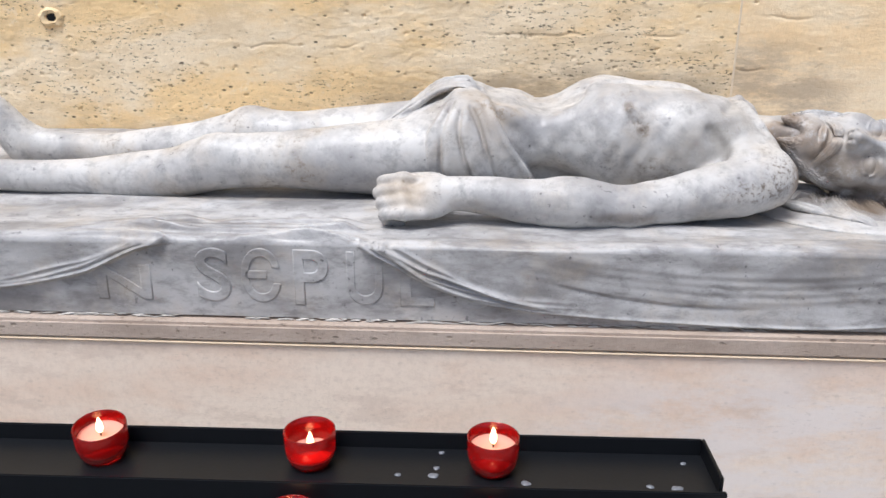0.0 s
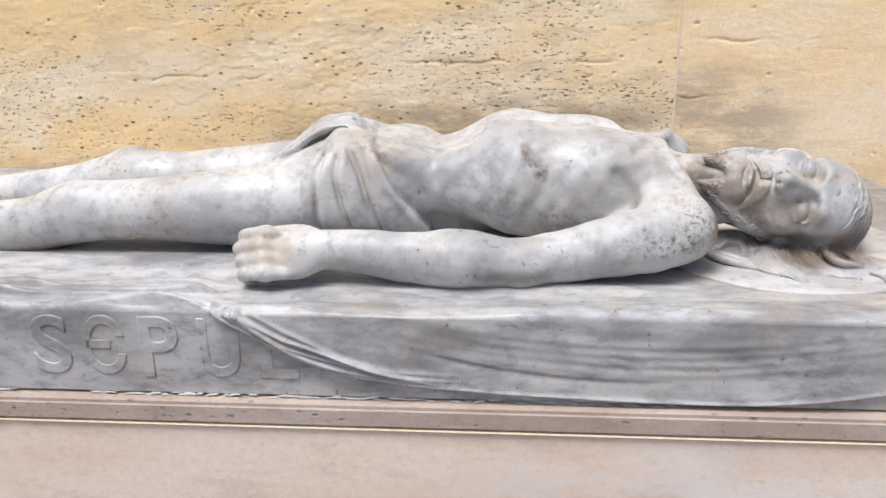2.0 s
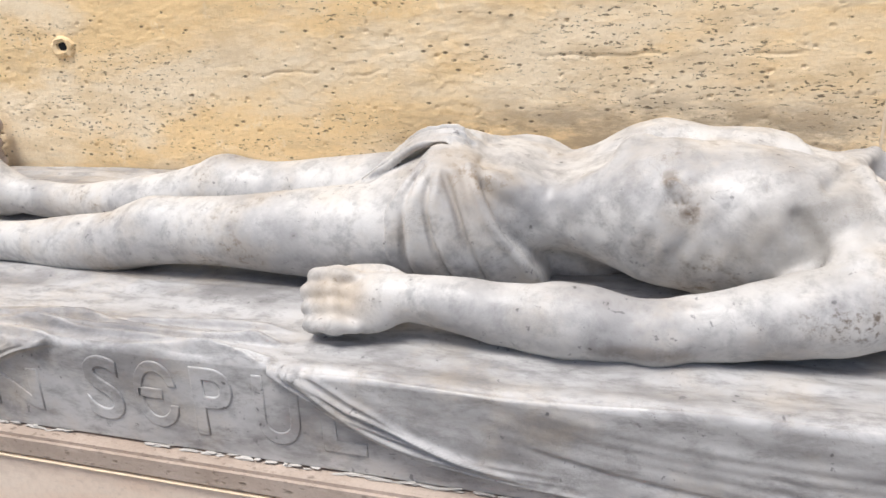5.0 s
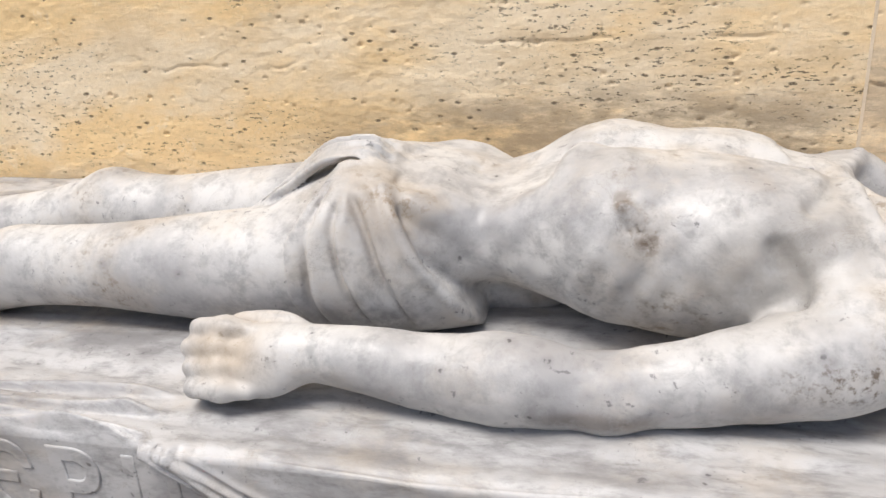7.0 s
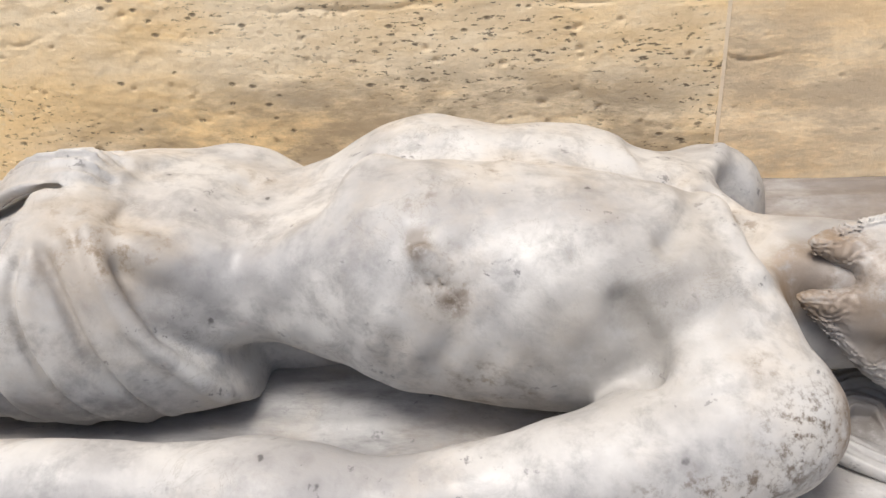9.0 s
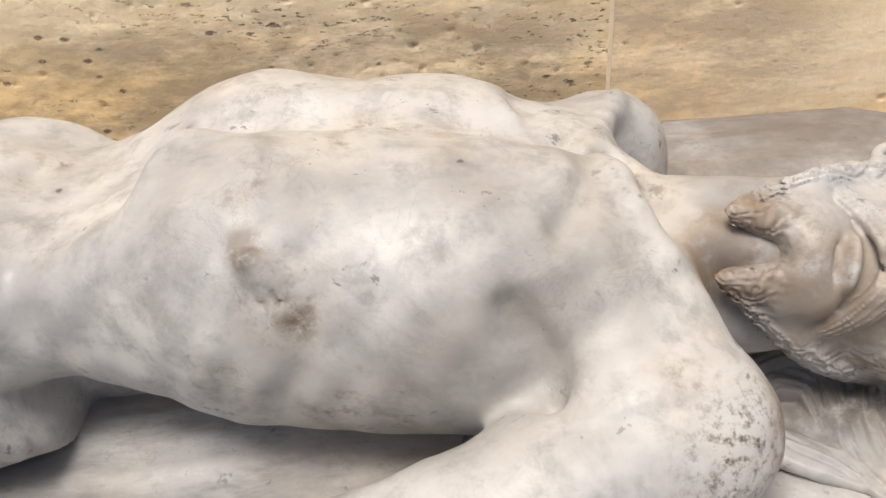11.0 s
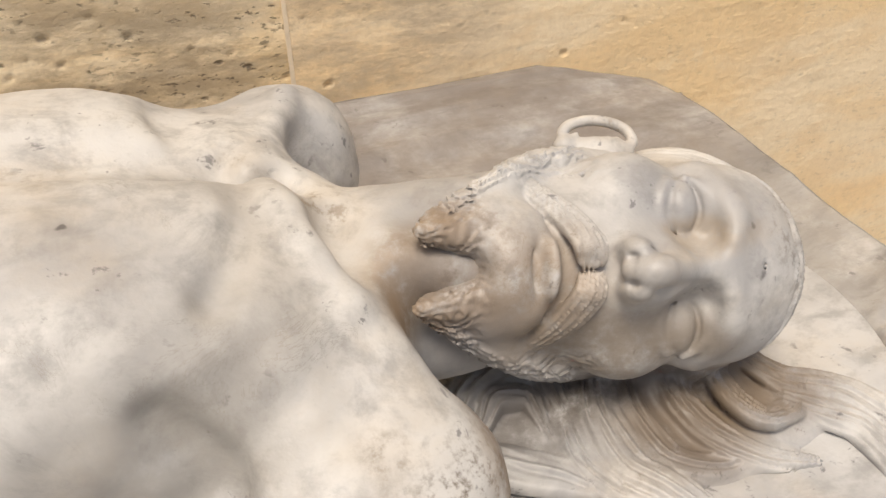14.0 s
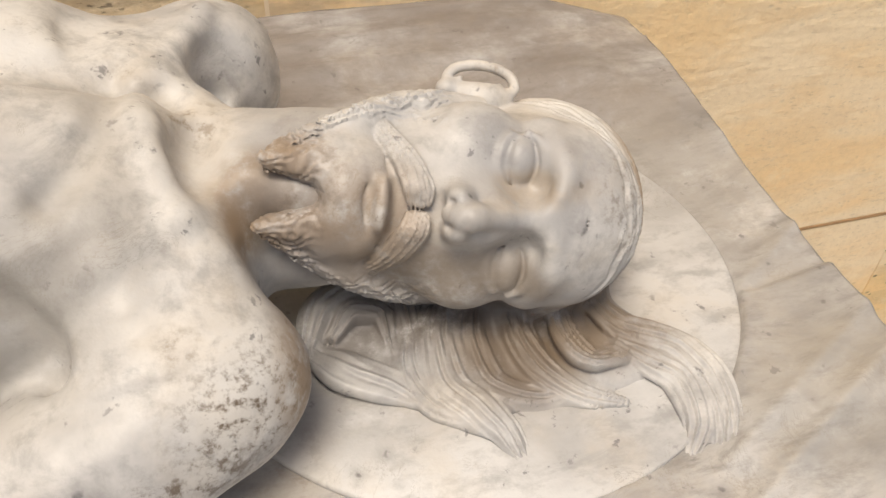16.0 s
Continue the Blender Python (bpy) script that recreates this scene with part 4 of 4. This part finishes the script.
def head_field():
    f = Field((0.50, 1.225, 0.95), (0.84, 1.54, 1.165), 0.0012)
    b = lambda c, r, k=0.012, carve=False: f.ball(hp(*c), r, k, TURN_HEAD, carve)
    # masses of skull, face and jaw
    b((0, -0.017, 0.014), (0.074, 0.084, 0.076))
    b((0, 0.024, -0.042), (0.064, 0.054, 0.078), 0.015)
    b((0, 0.042, 0.022), (0.060, 0.042, 0.052), 0.018)
    b((0, 0.062, -0.066), (0.036, 0.022, 0.032), 0.02)
    b((0, 0.028, -0.088), (0.054, 0.046, 0.040), 0.018)
    f.rope([hp(0, -0.04, -0.03, 0.052), hp(0.0, -0.015, -0.12, 0.045), (0.56, 1.45, 1.056, 0.040)], 0.03)
    for s in (-1, 1):
        b((0.045 * s, 0.048, -0.040), (0.021, 0.019, 0.024), 0.020)
        f.rope([hp(0.055 * s, 0.050, 0.004, 0.006), hp(0.034 * s, 0.073, 0.013, 0.0070), hp(0.011 * s, 0.079, 0.009, 0.006)], 0.014)
    # nose: bridge, tip, wings, open nostrils
    f.rope([hp(0, 0.076, 0.012, 0.0060), hp(0, 0.085, -0.012, 0.0058), hp(0, 0.0975, -0.031, 0.0068), hp(0, 0.1045, -0.0440, 0.0092), hp(0, 0.0985, -0.0545, 0.0065)], 0.010)
    for s in (-1, 1):
        b((0.010 * s, 0.074, -0.036), (0.0115, 0.018, 0.026), 0.012)
        b((0.0110 * s, 0.0925, -0.0505), (0.0068, 0.0125, 0.0080), 0.006)
        b((0.0074 * s, 0.1040, -0.0570), (0.0027, 0.0060, 0.0036), 0.0012, True)
    for s in (-1, 1):
        # socket, closed eye with its lids, brow
        b((0.0330 * s, 0.0905, -0.0130), (0.0225, 0.0225, 0.0175), 0.007, True)
        b((0.0215 * s, 0.0920, -0.0040), (0.0110, 0.0240, 0.0120), 0.008, True)
        b((0.0335 * s, 0.0610, -0.0140), (0.0180, 0.0145, 0.0125), 0.0015)
        arc = lambda rx, rz, dz, out, r, lo, hi: [hp((0.0335 + rx * math.cos(q)) * s, out - 0.006 * abs(math.cos(q)) ** 2, dz + rz * math.sin(q), r) for q in np.radians(np.linspace(lo, hi, 7))]
        f.rope(arc(0.0185, 0.0120, -0.0135, 0.0705, 0.0014, 5, 175), 0.0020, True, 2)
        f.rope(arc(0.0200, 0.0165, -0.0135, 0.0700, 0.0014, 15, 165), 0.006, False, 2)
        f.rope(arc(0.0160, 0.0060, -0.0160, 0.0750, 0.0018, 190, 350), 0.0012, True, 2)
        f.rope(arc(0.0180, 0.0098, -0.0165, 0.0712, 0.0016, 200, 340), 0.005, False, 2)
        f.rope([hp(0.056 * s, 0.050, -0.004, 0.0030), hp(0.048 * s, 0.064, 0.0080, 0.0042), hp(0.033 * s, 0.0765, 0.0150, 0.0046), hp(0.016 * s, 0.0825, 0.0115, 0.0040)], 0.005)
        # beard along the jaw and its forked points
        f.rope([hp(0.067 * s, 0.008, -0.036, 0.006), hp(0.064 * s, 0.024, -0.072, 0.009), hp(0.051 * s, 0.046, -0.106, 0.012), hp(0.028 * s, 0.064, -0.128, 0.016)], 0.012)
        f.rope([hp(0.014 * s, 0.066, -0.120, 0.022), hp(0.0185 * s, 0.077, -0.145, 0.0125), hp(0.0205 * s, 0.0885, -0.167, 0.0040)], 0.010)
    # lips and chin
    b((0, 0.0725, -0.112), (0.034, 0.019, 0.022), 0.010)
    b((0, 0.0870, -0.0960), (0.0165, 0.0095, 0.0050), 0.006)
    f.rope([hp(-0.027, 0.074, -0.0960, 0.0010), hp(-0.016, 0.0890, -0.0895, 0.0024), hp(0, 0.0950, -0.0880, 0.0026), hp(0.016, 0.0890, -0.0895, 0.0024), hp(0.027, 0.074, -0.0960, 0.0010)], 0.003, True)
    f.rope([hp(-0.016, 0.083, -0.1065, 0.001), hp(0, 0.0900, -0.1070, 0.0024), hp(0.016, 0.083, -0.1065, 0.001)], 0.008, True)
    b((0, 0.081, -0.119), (0.022, 0.0150, 0.012), 0.008)
    b((0, 0.098, -0.154), (0.0085, 0.034, 0.022), 0.008, True)
    rng = random.Random(21)
    for s in (-1, 1):
        # moustache: a swept bundle of locks on each side of the parting
        for j in range(3):
            u = j / 2
            f.tress([hp(0.0030 * s, 0.0905 - 0.002 * u, -0.0690 - 0.0100 * u, 0.0030, 0.0030), hp(0.0130 * s, 0.0915 - 0.003 * abs(u - 0.5), -0.0700 - 0.0110 * u, 0.0048, 0.0050), hp(0.0260 * s, 0.0815 - 0.003 * u, -0.0775 - 0.0100 * u, 0.0048, 0.0050),
                     hp(0.0400 * s, 0.0655 - 0.002 * u, -0.0910 - 0.0080 * u, 0.0042, 0.0046), hp((0.0530 - 0.003 * u) * s, 0.0480 + 0.001 * j, -0.1080 - 0.006 * u, 0.0024, 0.0028)], FACE + LAT * 0.5 * s, 3, 0.0022, 0.0022)
        # beard: wavy locks from the cheek and chin down to the point
        for j in range(9):
            u = j / 8
            start = np.array((0.066 - 0.050 * u ** 1.3, 0.012 + 0.056 * u, -0.046 - 0.080 * u ** 0.8))
            end = np.array((0.0205 - 0.010 * (u - 0.5) + rng.uniform(-0.002, 0.002), 0.0850 + rng.uniform(-0.004, 0.002), -0.1590 - rng.uniform(0, 0.007)))
            run = []
            for t in np.linspace(0, 1, 7):
                q = start * (1 - t) + end * t
                out = 0.017 * math.sin(math.pi * t) * (1 - 0.8 * u)
                q = q + np.array((out * 0.75, out * 0.20 + 0.003 * math.sin(math.pi * t), 0)) + 0.0024 * math.sin(9 * t + 2.3 * j) * np.array((0.6, 0.3, 0.5))
                run.append(hp(q[0] * s, q[1], q[2], 0.0062 * (1 - 0.7 * t) + 0.0008, 0.0050 * (1 - 0.6 * t) + 0.0006))
            f.tress(run, FACE + LAT * 1.2 * (1 - u) * s, 3, 0.0034, 0.0018)
    # furrows on the brow
    for i in range(3):
        f.rope([hp(-0.030, 0.071 - 0.005 * i, 0.034 + 0.011 * i, 0.0005), hp(0.0, 0.0815 - 0.006 * i, 0.031 + 0.011 * i, 0.0010), hp(0.026, 0.072 - 0.005 * i, 0.034 + 0.011 * i, 0.0005)], 0.002, True)
    # hair drawn round the skull from ear to ear
    b((0, -0.024, 0.020), (0.0785, 0.084, 0.0760), 0.004)
    # ears
    for s in (-1, 1):
        d = np.array((0.86, -0.50))
        ear = lambda u, w, r: hp((0.0735 + u * d[0]) * s, -0.006 + u * d[1], -0.034 + w, r)
        b((0.074 * s, -0.010, -0.034), (0.012, 0.012, 0.023), 0.006)
        f.rope([ear(0.012 + 0.0145 * math.cos(q), 0.0245 * math.sin(q), 0.0038) for q in np.radians(np.linspace(-125, 155, 14))], 0.003, steps=2)
        f.rope([ear(0.008, -0.020, 0.0036), ear(0.013, -0.012, 0.0034), ear(0.015, 0.000, 0.0028), ear(0.011, 0.012, 0.0024)], 0.003)
        f.ball(ear(0.012, -0.001, 0)[:3], (0.006, 0.007, 0.013), 0.003, TURN_HEAD, True)
        f.ball(ear(0.004, -0.024, 0)[:3], (0.0070, 0.0065, 0.0080), 0.003, TURN_HEAD)
        f.ball(ear(0.003, -0.008, 0)[:3], (0.0040, 0.0040, 0.0050), 0.003, TURN_HEAD)
    comb(f)
    spread_hair(f)
    return f


def spread_hair(f):
    """Hair that falls from the near temple and nape and spreads in waving locks over the disc."""
    def lock(pts, width, thick, grooves):
        """A lock lying on the disc through pts (x, y, z), thin at its ends."""
        n = len(pts)
        run = []
        for i, q in enumerate(pts):
            t = i / (n - 1)
            swell = math.sin(math.pi * (0.16 + 0.76 * t))
            run.append((*q, width * (0.18 + 0.95 * swell), 1.25 * thick * (0.25 + 0.85 * swell)))
        f.tress(run, (0.0, 0.0, 1.0), grooves, 0.0030, 0.0035)

    # soft masses below the locks
    f.ball((0.578, 1.398, 0.962), (0.046, 0.040, 0.018), 0.015)
    f.ball((0.640, 1.385, 0.962), (0.070, 0.045, 0.016), 0.015)
    f.ball((0.680, 1.345, 0.962), (0.060, 0.045, 0.010), 0.015)
    f.ball((0.735, 1.350, 0.962), (0.045, 0.045, 0.012), 0.015)
    f.ball((0.700, 1.398, 0.968), (0.060, 0.030, 0.030), 0.02)
    # the loop beside the neck, and the roll below it
    lock([(0.530, 1.388, 0.976), (0.545, 1.414, 0.984), (0.578, 1.426, 0.988), (0.604, 1.408, 0.984), (0.604, 1.378, 0.976)], 0.014, 0.010, 4)
    lock([(0.550, 1.390, 0.980), (0.567, 1.404, 0.985), (0.586, 1.396, 0.983), (0.586, 1.372, 0.975)], 0.009, 0.008, 3)
    lock([(0.534, 1.382, 0.974), (0.552, 1.362, 0.975), (0.575, 1.346, 0.972), (0.592, 1.330, 0.968)], 0.016, 0.007, 3)
    # the middle lock with its waving end on the disc
    lock([(0.632, 1.400, 0.986), (0.619, 1.366, 0.980), (0.617, 1.334, 0.974), (0.631, 1.310, 0.970), (0.642, 1.292, 0.968), (0.648, 1.268, 0.960)], 0.015, 0.0075, 4)
    lock([(0.604, 1.384, 0.978), (0.596, 1.352, 0.973), (0.603, 1.324, 0.969), (0.624, 1.302, 0.966)], 0.010, 0.006, 4)
    lock([(0.652, 1.394, 0.986), (0.642, 1.362, 0.979), (0.644, 1.332, 0.972), (0.666, 1.314, 0.968), (0.694, 1.310, 0.966)], 0.012, 0.006, 3)
    lock([(0.676, 1.392, 0.988), (0.676, 1.362, 0.980), (0.682, 1.332, 0.972), (0.700, 1.308, 0.968), (0.730, 1.294, 0.966)], 0.012, 0.007, 4)
    # the wide sweep that turns round at the disc's rim
    lock([(0.735, 1.375, 0.986), (0.750, 1.350, 0.978), (0.769, 1.338, 0.974), (0.787, 1.322, 0.971), (0.796, 1.299, 0.969), (0.791, 1.270, 0.967), (0.774, 1.240, 0.959)], 0.016, 0.0065, 4)
    lock([(0.742, 1.336, 0.975), (0.758, 1.318, 0.971), (0.772, 1.298, 0.969), (0.768, 1.268, 0.966), (0.753, 1.247, 0.959)], 0.012, 0.0060, 4)
    # the hooked curl under the temple: a deep eye with rolled strands about it
    for j in range(4):
        g = 0.0062 * j
        lock([(0.724 - 0.2 * g, 1.396, 0.996), (0.704 + 0.5 * g, 1.370, 0.989 - 0.2 * g), (0.6990 + 0.9 * g, 1.350, 0.985 - 0.4 * g), (0.703 + 0.9 * g, 1.330 + 0.5 * g, 0.982 - 0.45 * g), (0.718 + 0.3 * g, 1.3190 + 0.9 * g, 0.980 - 0.5 * g),
              (0.736, 1.3200 + 0.9 * g, 0.977 - 0.4 * g), (0.750 - 0.2 * g, 1.331 + 0.6 * g, 0.973)], 0.0040, 0.0055, 2)
    # locks drawn from the temple over to the curl
    for j in range(4):
        run = [hp(-0.060 + 0.002 * j, 0.032 - 0.014 * j, 0.034 + 0.006 * j), hp(-0.071, 0.022 - 0.015 * j, 0.022 + 0.006 * j), hp(-0.077, 0.006 - 0.014 * j, 0.014 + 0.006 * j), (0.714 + 0.010 * j, 1.384 - 0.003 * j, 0.988)]
        f.tress([(*q, 0.008, 0.0045) for q in run], FACE * 0.3 - LAT, 3, 0.0018, 0.004)


def comb(f):
    """Cuts fine wavy grooves into the hair and beard."""
    p = np.meshgrid(*f.ax, indexing="ij", sparse=True)
    q = [p[i] - np.float32(HEAD[i]) for i in range(3)]
    a, b, c = (sum(q[i] * np.float32(axis[i]) for i in range(3)) for axis in (LAT, FACE, CROWN))
    near = np.abs(f.d) < 0.006
    a, b, c = a[near], b[near], c[near]
    step = lambda v, lo, hi: np.clip((v - lo) / (hi - lo), 0, 1)
    wob = 0.0016 * np.sin(a * 160 + c * 90) + 0.0010 * np.sin(a * 310 - c * 210 + b * 120) + 0.0012 * np.sin(b * 190 + c * 140)
    hair = step(0.094 - 1.25 * (0.072 - c) - b, -0.003, 0.006) * step(c, -0.012, 0.004)
    stack = 0.55 * np.sin((c * 0.8 - b * 1.0 + wob) * 2 * np.pi / 0.0105) + 0.45 * np.sin((c * 0.7 - b * 1.1 + wob * 1.4) * 2 * np.pi / 0.0063)
    side = np.abs(a)
    beard = step(-c, 0.050, 0.065) * step(b, 0.0, 0.02) * np.clip(step(side, 0.046, 0.056) + step(-c, 0.128, 0.138), 0, 1)
    curl = 0.55 * np.sin((a + b * 0.3 + wob * 1.8 + 0.002 * np.sin(c * 330)) * 2 * np.pi / 0.0058) + 0.45 * np.sin((a * 0.8 - b * 0.6 + wob * 2.2) * 2 * np.pi / 0.0036)
    f.d[near] -= (hair * stack * (0.0018 + 0.0010 * np.sin(a * 45 + c * 30)) + beard * curl * 0.0010).astype(np.float32)


def statue_mesh():
    v1, q1 = body_field().skin()
    v2, q2 = head_field().skin()
    return np.concatenate([v1, v2]), np.concatenate([q1, q2 + len(v1)])


def fast_mesh(name, verts, quads, mat):
    me = bpy.data.meshes.new(name)
    me.vertices.add(len(verts))
    me.vertices.foreach_set("co", verts.astype(np.float32).ravel())
    me.loops.add(quads.size)
    me.loops.foreach_set("vertex_index", quads.astype(np.int32).ravel())
    me.polygons.add(len(quads))
    me.polygons.foreach_set("loop_start", np.arange(0, quads.size, 4, dtype=np.int32))
    me.update(calc_edges=True)
    me.validate()
    me.polygons.foreach_set("use_smooth", [True] * len(me.polygons))
    me.materials.append(mat)
    return new(name, me)


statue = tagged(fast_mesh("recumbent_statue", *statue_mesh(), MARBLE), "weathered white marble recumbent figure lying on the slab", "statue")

# ---- candle stand ----
TRAY = pose(0.0, 0.0, 0.0, 0, 0, 1.0)
tray = tagged(new("candle_tray"), "black painted metal votive candle tray on a stand", "candle stand")


def tray_part(name, x0, x1, y0, y1, z0, z1, bevel=0.001):
    bm = box_bm(x0, x1, y0, y1, z0, z1, bevel)
    bmesh.ops.transform(bm, matrix=TRAY, verts=bm.verts)
    return part(name, bm, BLACK_METAL, tray)


TX0, TX1, TZ = -0.95, 0.226, 0.909
tray_part("tier", TX0, TX1, 0.604, 0.666, TZ - 0.003, TZ)
tray_part("back_rim", TX0, TX1, 0.666, 0.669, TZ - 0.003, TZ + 0.017)
tray_part("riser", TX0, TX1 + 0.006, 0.599, 0.6035, TZ - 0.045, TZ + 0.004)
tray_part("end_plate", TX1, TX1 + 0.003, 0.604, 0.669, TZ - 0.045, TZ + 0.017)
tray_part("lower_tier", TX0, TX1 + 0.01, 0.47, 0.5985, TZ - 0.045, TZ - 0.042)
tray_part("leg", -0.90, -0.87, 0.46, 0.49, 0.0, TZ - 0.0455)
tray_part("leg", 0.15, 0.18, 0.46, 0.49, 0.0, TZ - 0.0455)
tray_part("leg", -0.90, -0.87, 0.60, 0.63, 0.0, TZ - 0.0035)
tray_part("leg", 0.15, 0.18, 0.60, 0.63, 0.0, TZ - 0.0035)


def candle(level, label):
    """A red glass cup with wax up to the given level."""
    thing = tagged(new("votive_candle"), label, "candle", "candles on the tray")
    part("glass", lathe_bm([(0.0, 0.0), (0.0150, 0.0), (0.0190, 0.0020), (0.0225, 0.0080), (0.0245, 0.0170), (0.0248, 0.0365), (0.0240, 0.0372), (0.0232, 0.0365), (0.0229, 0.0175), (0.0208, 0.0100), (0.0170, 0.0050), (0.0, 0.0040)], 48), RED_GLASS, thing, "translucent red glass cup", True)
    rise = level - 0.0242
    part("wax", lathe_bm([(0.0, 0.0044), (0.0160, 0.0054), (0.0198, 0.0102), (0.0216, min(0.0170, level - 0.001)), (0.0220, level + 0.0010), (0.0205, level + 0.0003), (0.0, level)], 40), WAX, thing, "pale melted wax", True)
    part("wick", lathe_bm([(0.0, 0.0235 + rise), (0.0008, 0.0235 + rise), (0.0007, 0.0295 + rise), (0.0, 0.030 + rise)], 8), WICK, thing, "", True)
    part("flame", lathe_bm([(0.0, 0.0275 + rise), (0.0022, 0.0295 + rise), (0.0034, 0.033 + rise), (0.0030, 0.0375 + rise), (0.0016, 0.0425 + rise), (0.0, 0.0465 + rise)], 20), FLAME, thing, "bright yellow flame", True)
    return thing


first = candle(0.0242, "lit tea light in a red glass cup")
low = candle(0.0125, "lit tea light burnt low in a red glass cup")
first.matrix_basis = pose(0.009, 0.634, TZ)
low.matrix_basis = pose(-0.167, 0.634, TZ, 0, 0, 40)
copy_thing(first, pose(-0.374, 0.634, TZ, 4, -6, 80))
copy_thing(first, pose(0.008, 0.566, TZ - 0.042, 0, 0, 10))
copy_thing(first, pose(-0.172, 0.566, TZ - 0.042, 0, 0, 70))

# drops of spilt wax on the tray
rng = random.Random(8)
for x, y in ((-0.034, 0.632), (-0.036, 0.620), (-0.030, 0.658), (0.050, 0.612), (0.205, 0.650), (0.165, 0.612), (0.19, 0.610), (-0.07, 0.62)):
    r = 0.0018 + 0.0018 * rng.random()
    bm = lathe_bm([(r * 1.2, 0.0), (r, 0.0006), (r * 0.6, 0.0012), (0.0, 0.0014)], 14)
    for v in bm.verts:
        w = 1 + 0.4 * noise.noise(v.co * 300 + Vector((x * 50, 0, 0)))
        v.co = TRAY @ Vector((x + v.co.x * w * 1.3, y + v.co.y * w, TZ + 0.0002 + v.co.z))
    tagged(part("wax_drop", bm, SPILT_WAX, None, "", True), "small pale drop of spilt wax on the tray", "wax drop", "wax drops")

# ---- carved letters on the slab ----
def letter(char, x0, x1, z0, z1):
    """One letter in raised outline on the slab's front."""
    cu = bpy.data.curves.new("letter", "FONT")
    cu.body, cu.fill_mode, cu.bevel_depth, cu.bevel_resolution = char, "BOTH", 0.016, 2
    cu.extrude, cu.offset = 0.004, 0.006
    tmp = new("letter", cu)
    bpy.context.view_layer.update()
    me = bpy.data.meshes.new_from_object(tmp.evaluated_get(bpy.context.evaluated_depsgraph_get()))
    bpy.data.objects.remove(tmp)
    co = np.array([v.co for v in me.vertices])
    lo, hi = co.min(0), co.max(0)
    for v in me.vertices:
        v.co = Vector((x0 + (v.co.x - lo[0]) / (hi[0] - lo[0]) * (x1 - x0), Y0 + 0.0002 - v.co.z * 0.105, z0 + (v.co.y - lo[1]) / (hi[1] - lo[1]) * (z1 - z0)))
    me.materials.clear()
    me.materials.append(SLAB_MARBLE)
    ob = new("letter", me)
    ob.parent = marble_slab
    return ob


for args in (("N", -0.655, -0.560, 0.846, 0.908), ("S", -0.483, -0.425, 0.846, 0.940), ("\u0404", -0.406, -0.341, 0.846, 0.941), ("P", -0.318, -0.260, 0.843, 0.940),
             ("U", -0.230, -0.170, 0.845, 0.938), ("L", -0.142, -0.085, 0.845, 0.935), ("C", -0.060, 0.002, 0.841, 0.935)):
    letter(*args)
# crumbs of white mortar along the joint under the slab
bm = bmesh.new()
for i in range(240):
    x = rng.uniform(-1.35, 0.45)
    if noise.noise(Vector((x * 5, 2.2, 0))) < -0.12:
        continue
    sx, sz = rng.uniform(0.005, 0.024), rng.uniform(0.0005, 0.0011)
    m = pose(x, 1.1695 + rng.uniform(0, 0.002), 0.8165 + rng.uniform(-0.001, 0.0025), rng.uniform(-20, 20), rng.uniform(-8, 8), rng.uniform(-15, 15)) @ Matrix.Diagonal((sx, 0.004, sz, 1))
    bmesh.ops.create_icosphere(bm, subdivisions=1, radius=0.7, matrix=m)
tagged(part("mortar_joint", bm, MORTAR, None), "crumbling white mortar in the joint below the slab", "mortar", kind="stuff")

# rough dark carved ornament against the wall at the foot end
bm = bmesh.new()
for i in range(46):
    x, z = rng.uniform(-1.345, -1.262), rng.uniform(1.012, 1.105)
    bmesh.ops.create_icosphere(bm, subdivisions=2, radius=rng.uniform(0.009, 0.015), matrix=pose(x, 1.842 + rng.uniform(-0.012, 0.012), z) @ Matrix.Diagonal((1, 0.8, 1.15, 1)))
tagged(part("carved_ornament", bm, LEDGE, None, "", True), "rough dark brown carved stone ornament on the slab", "ornament")
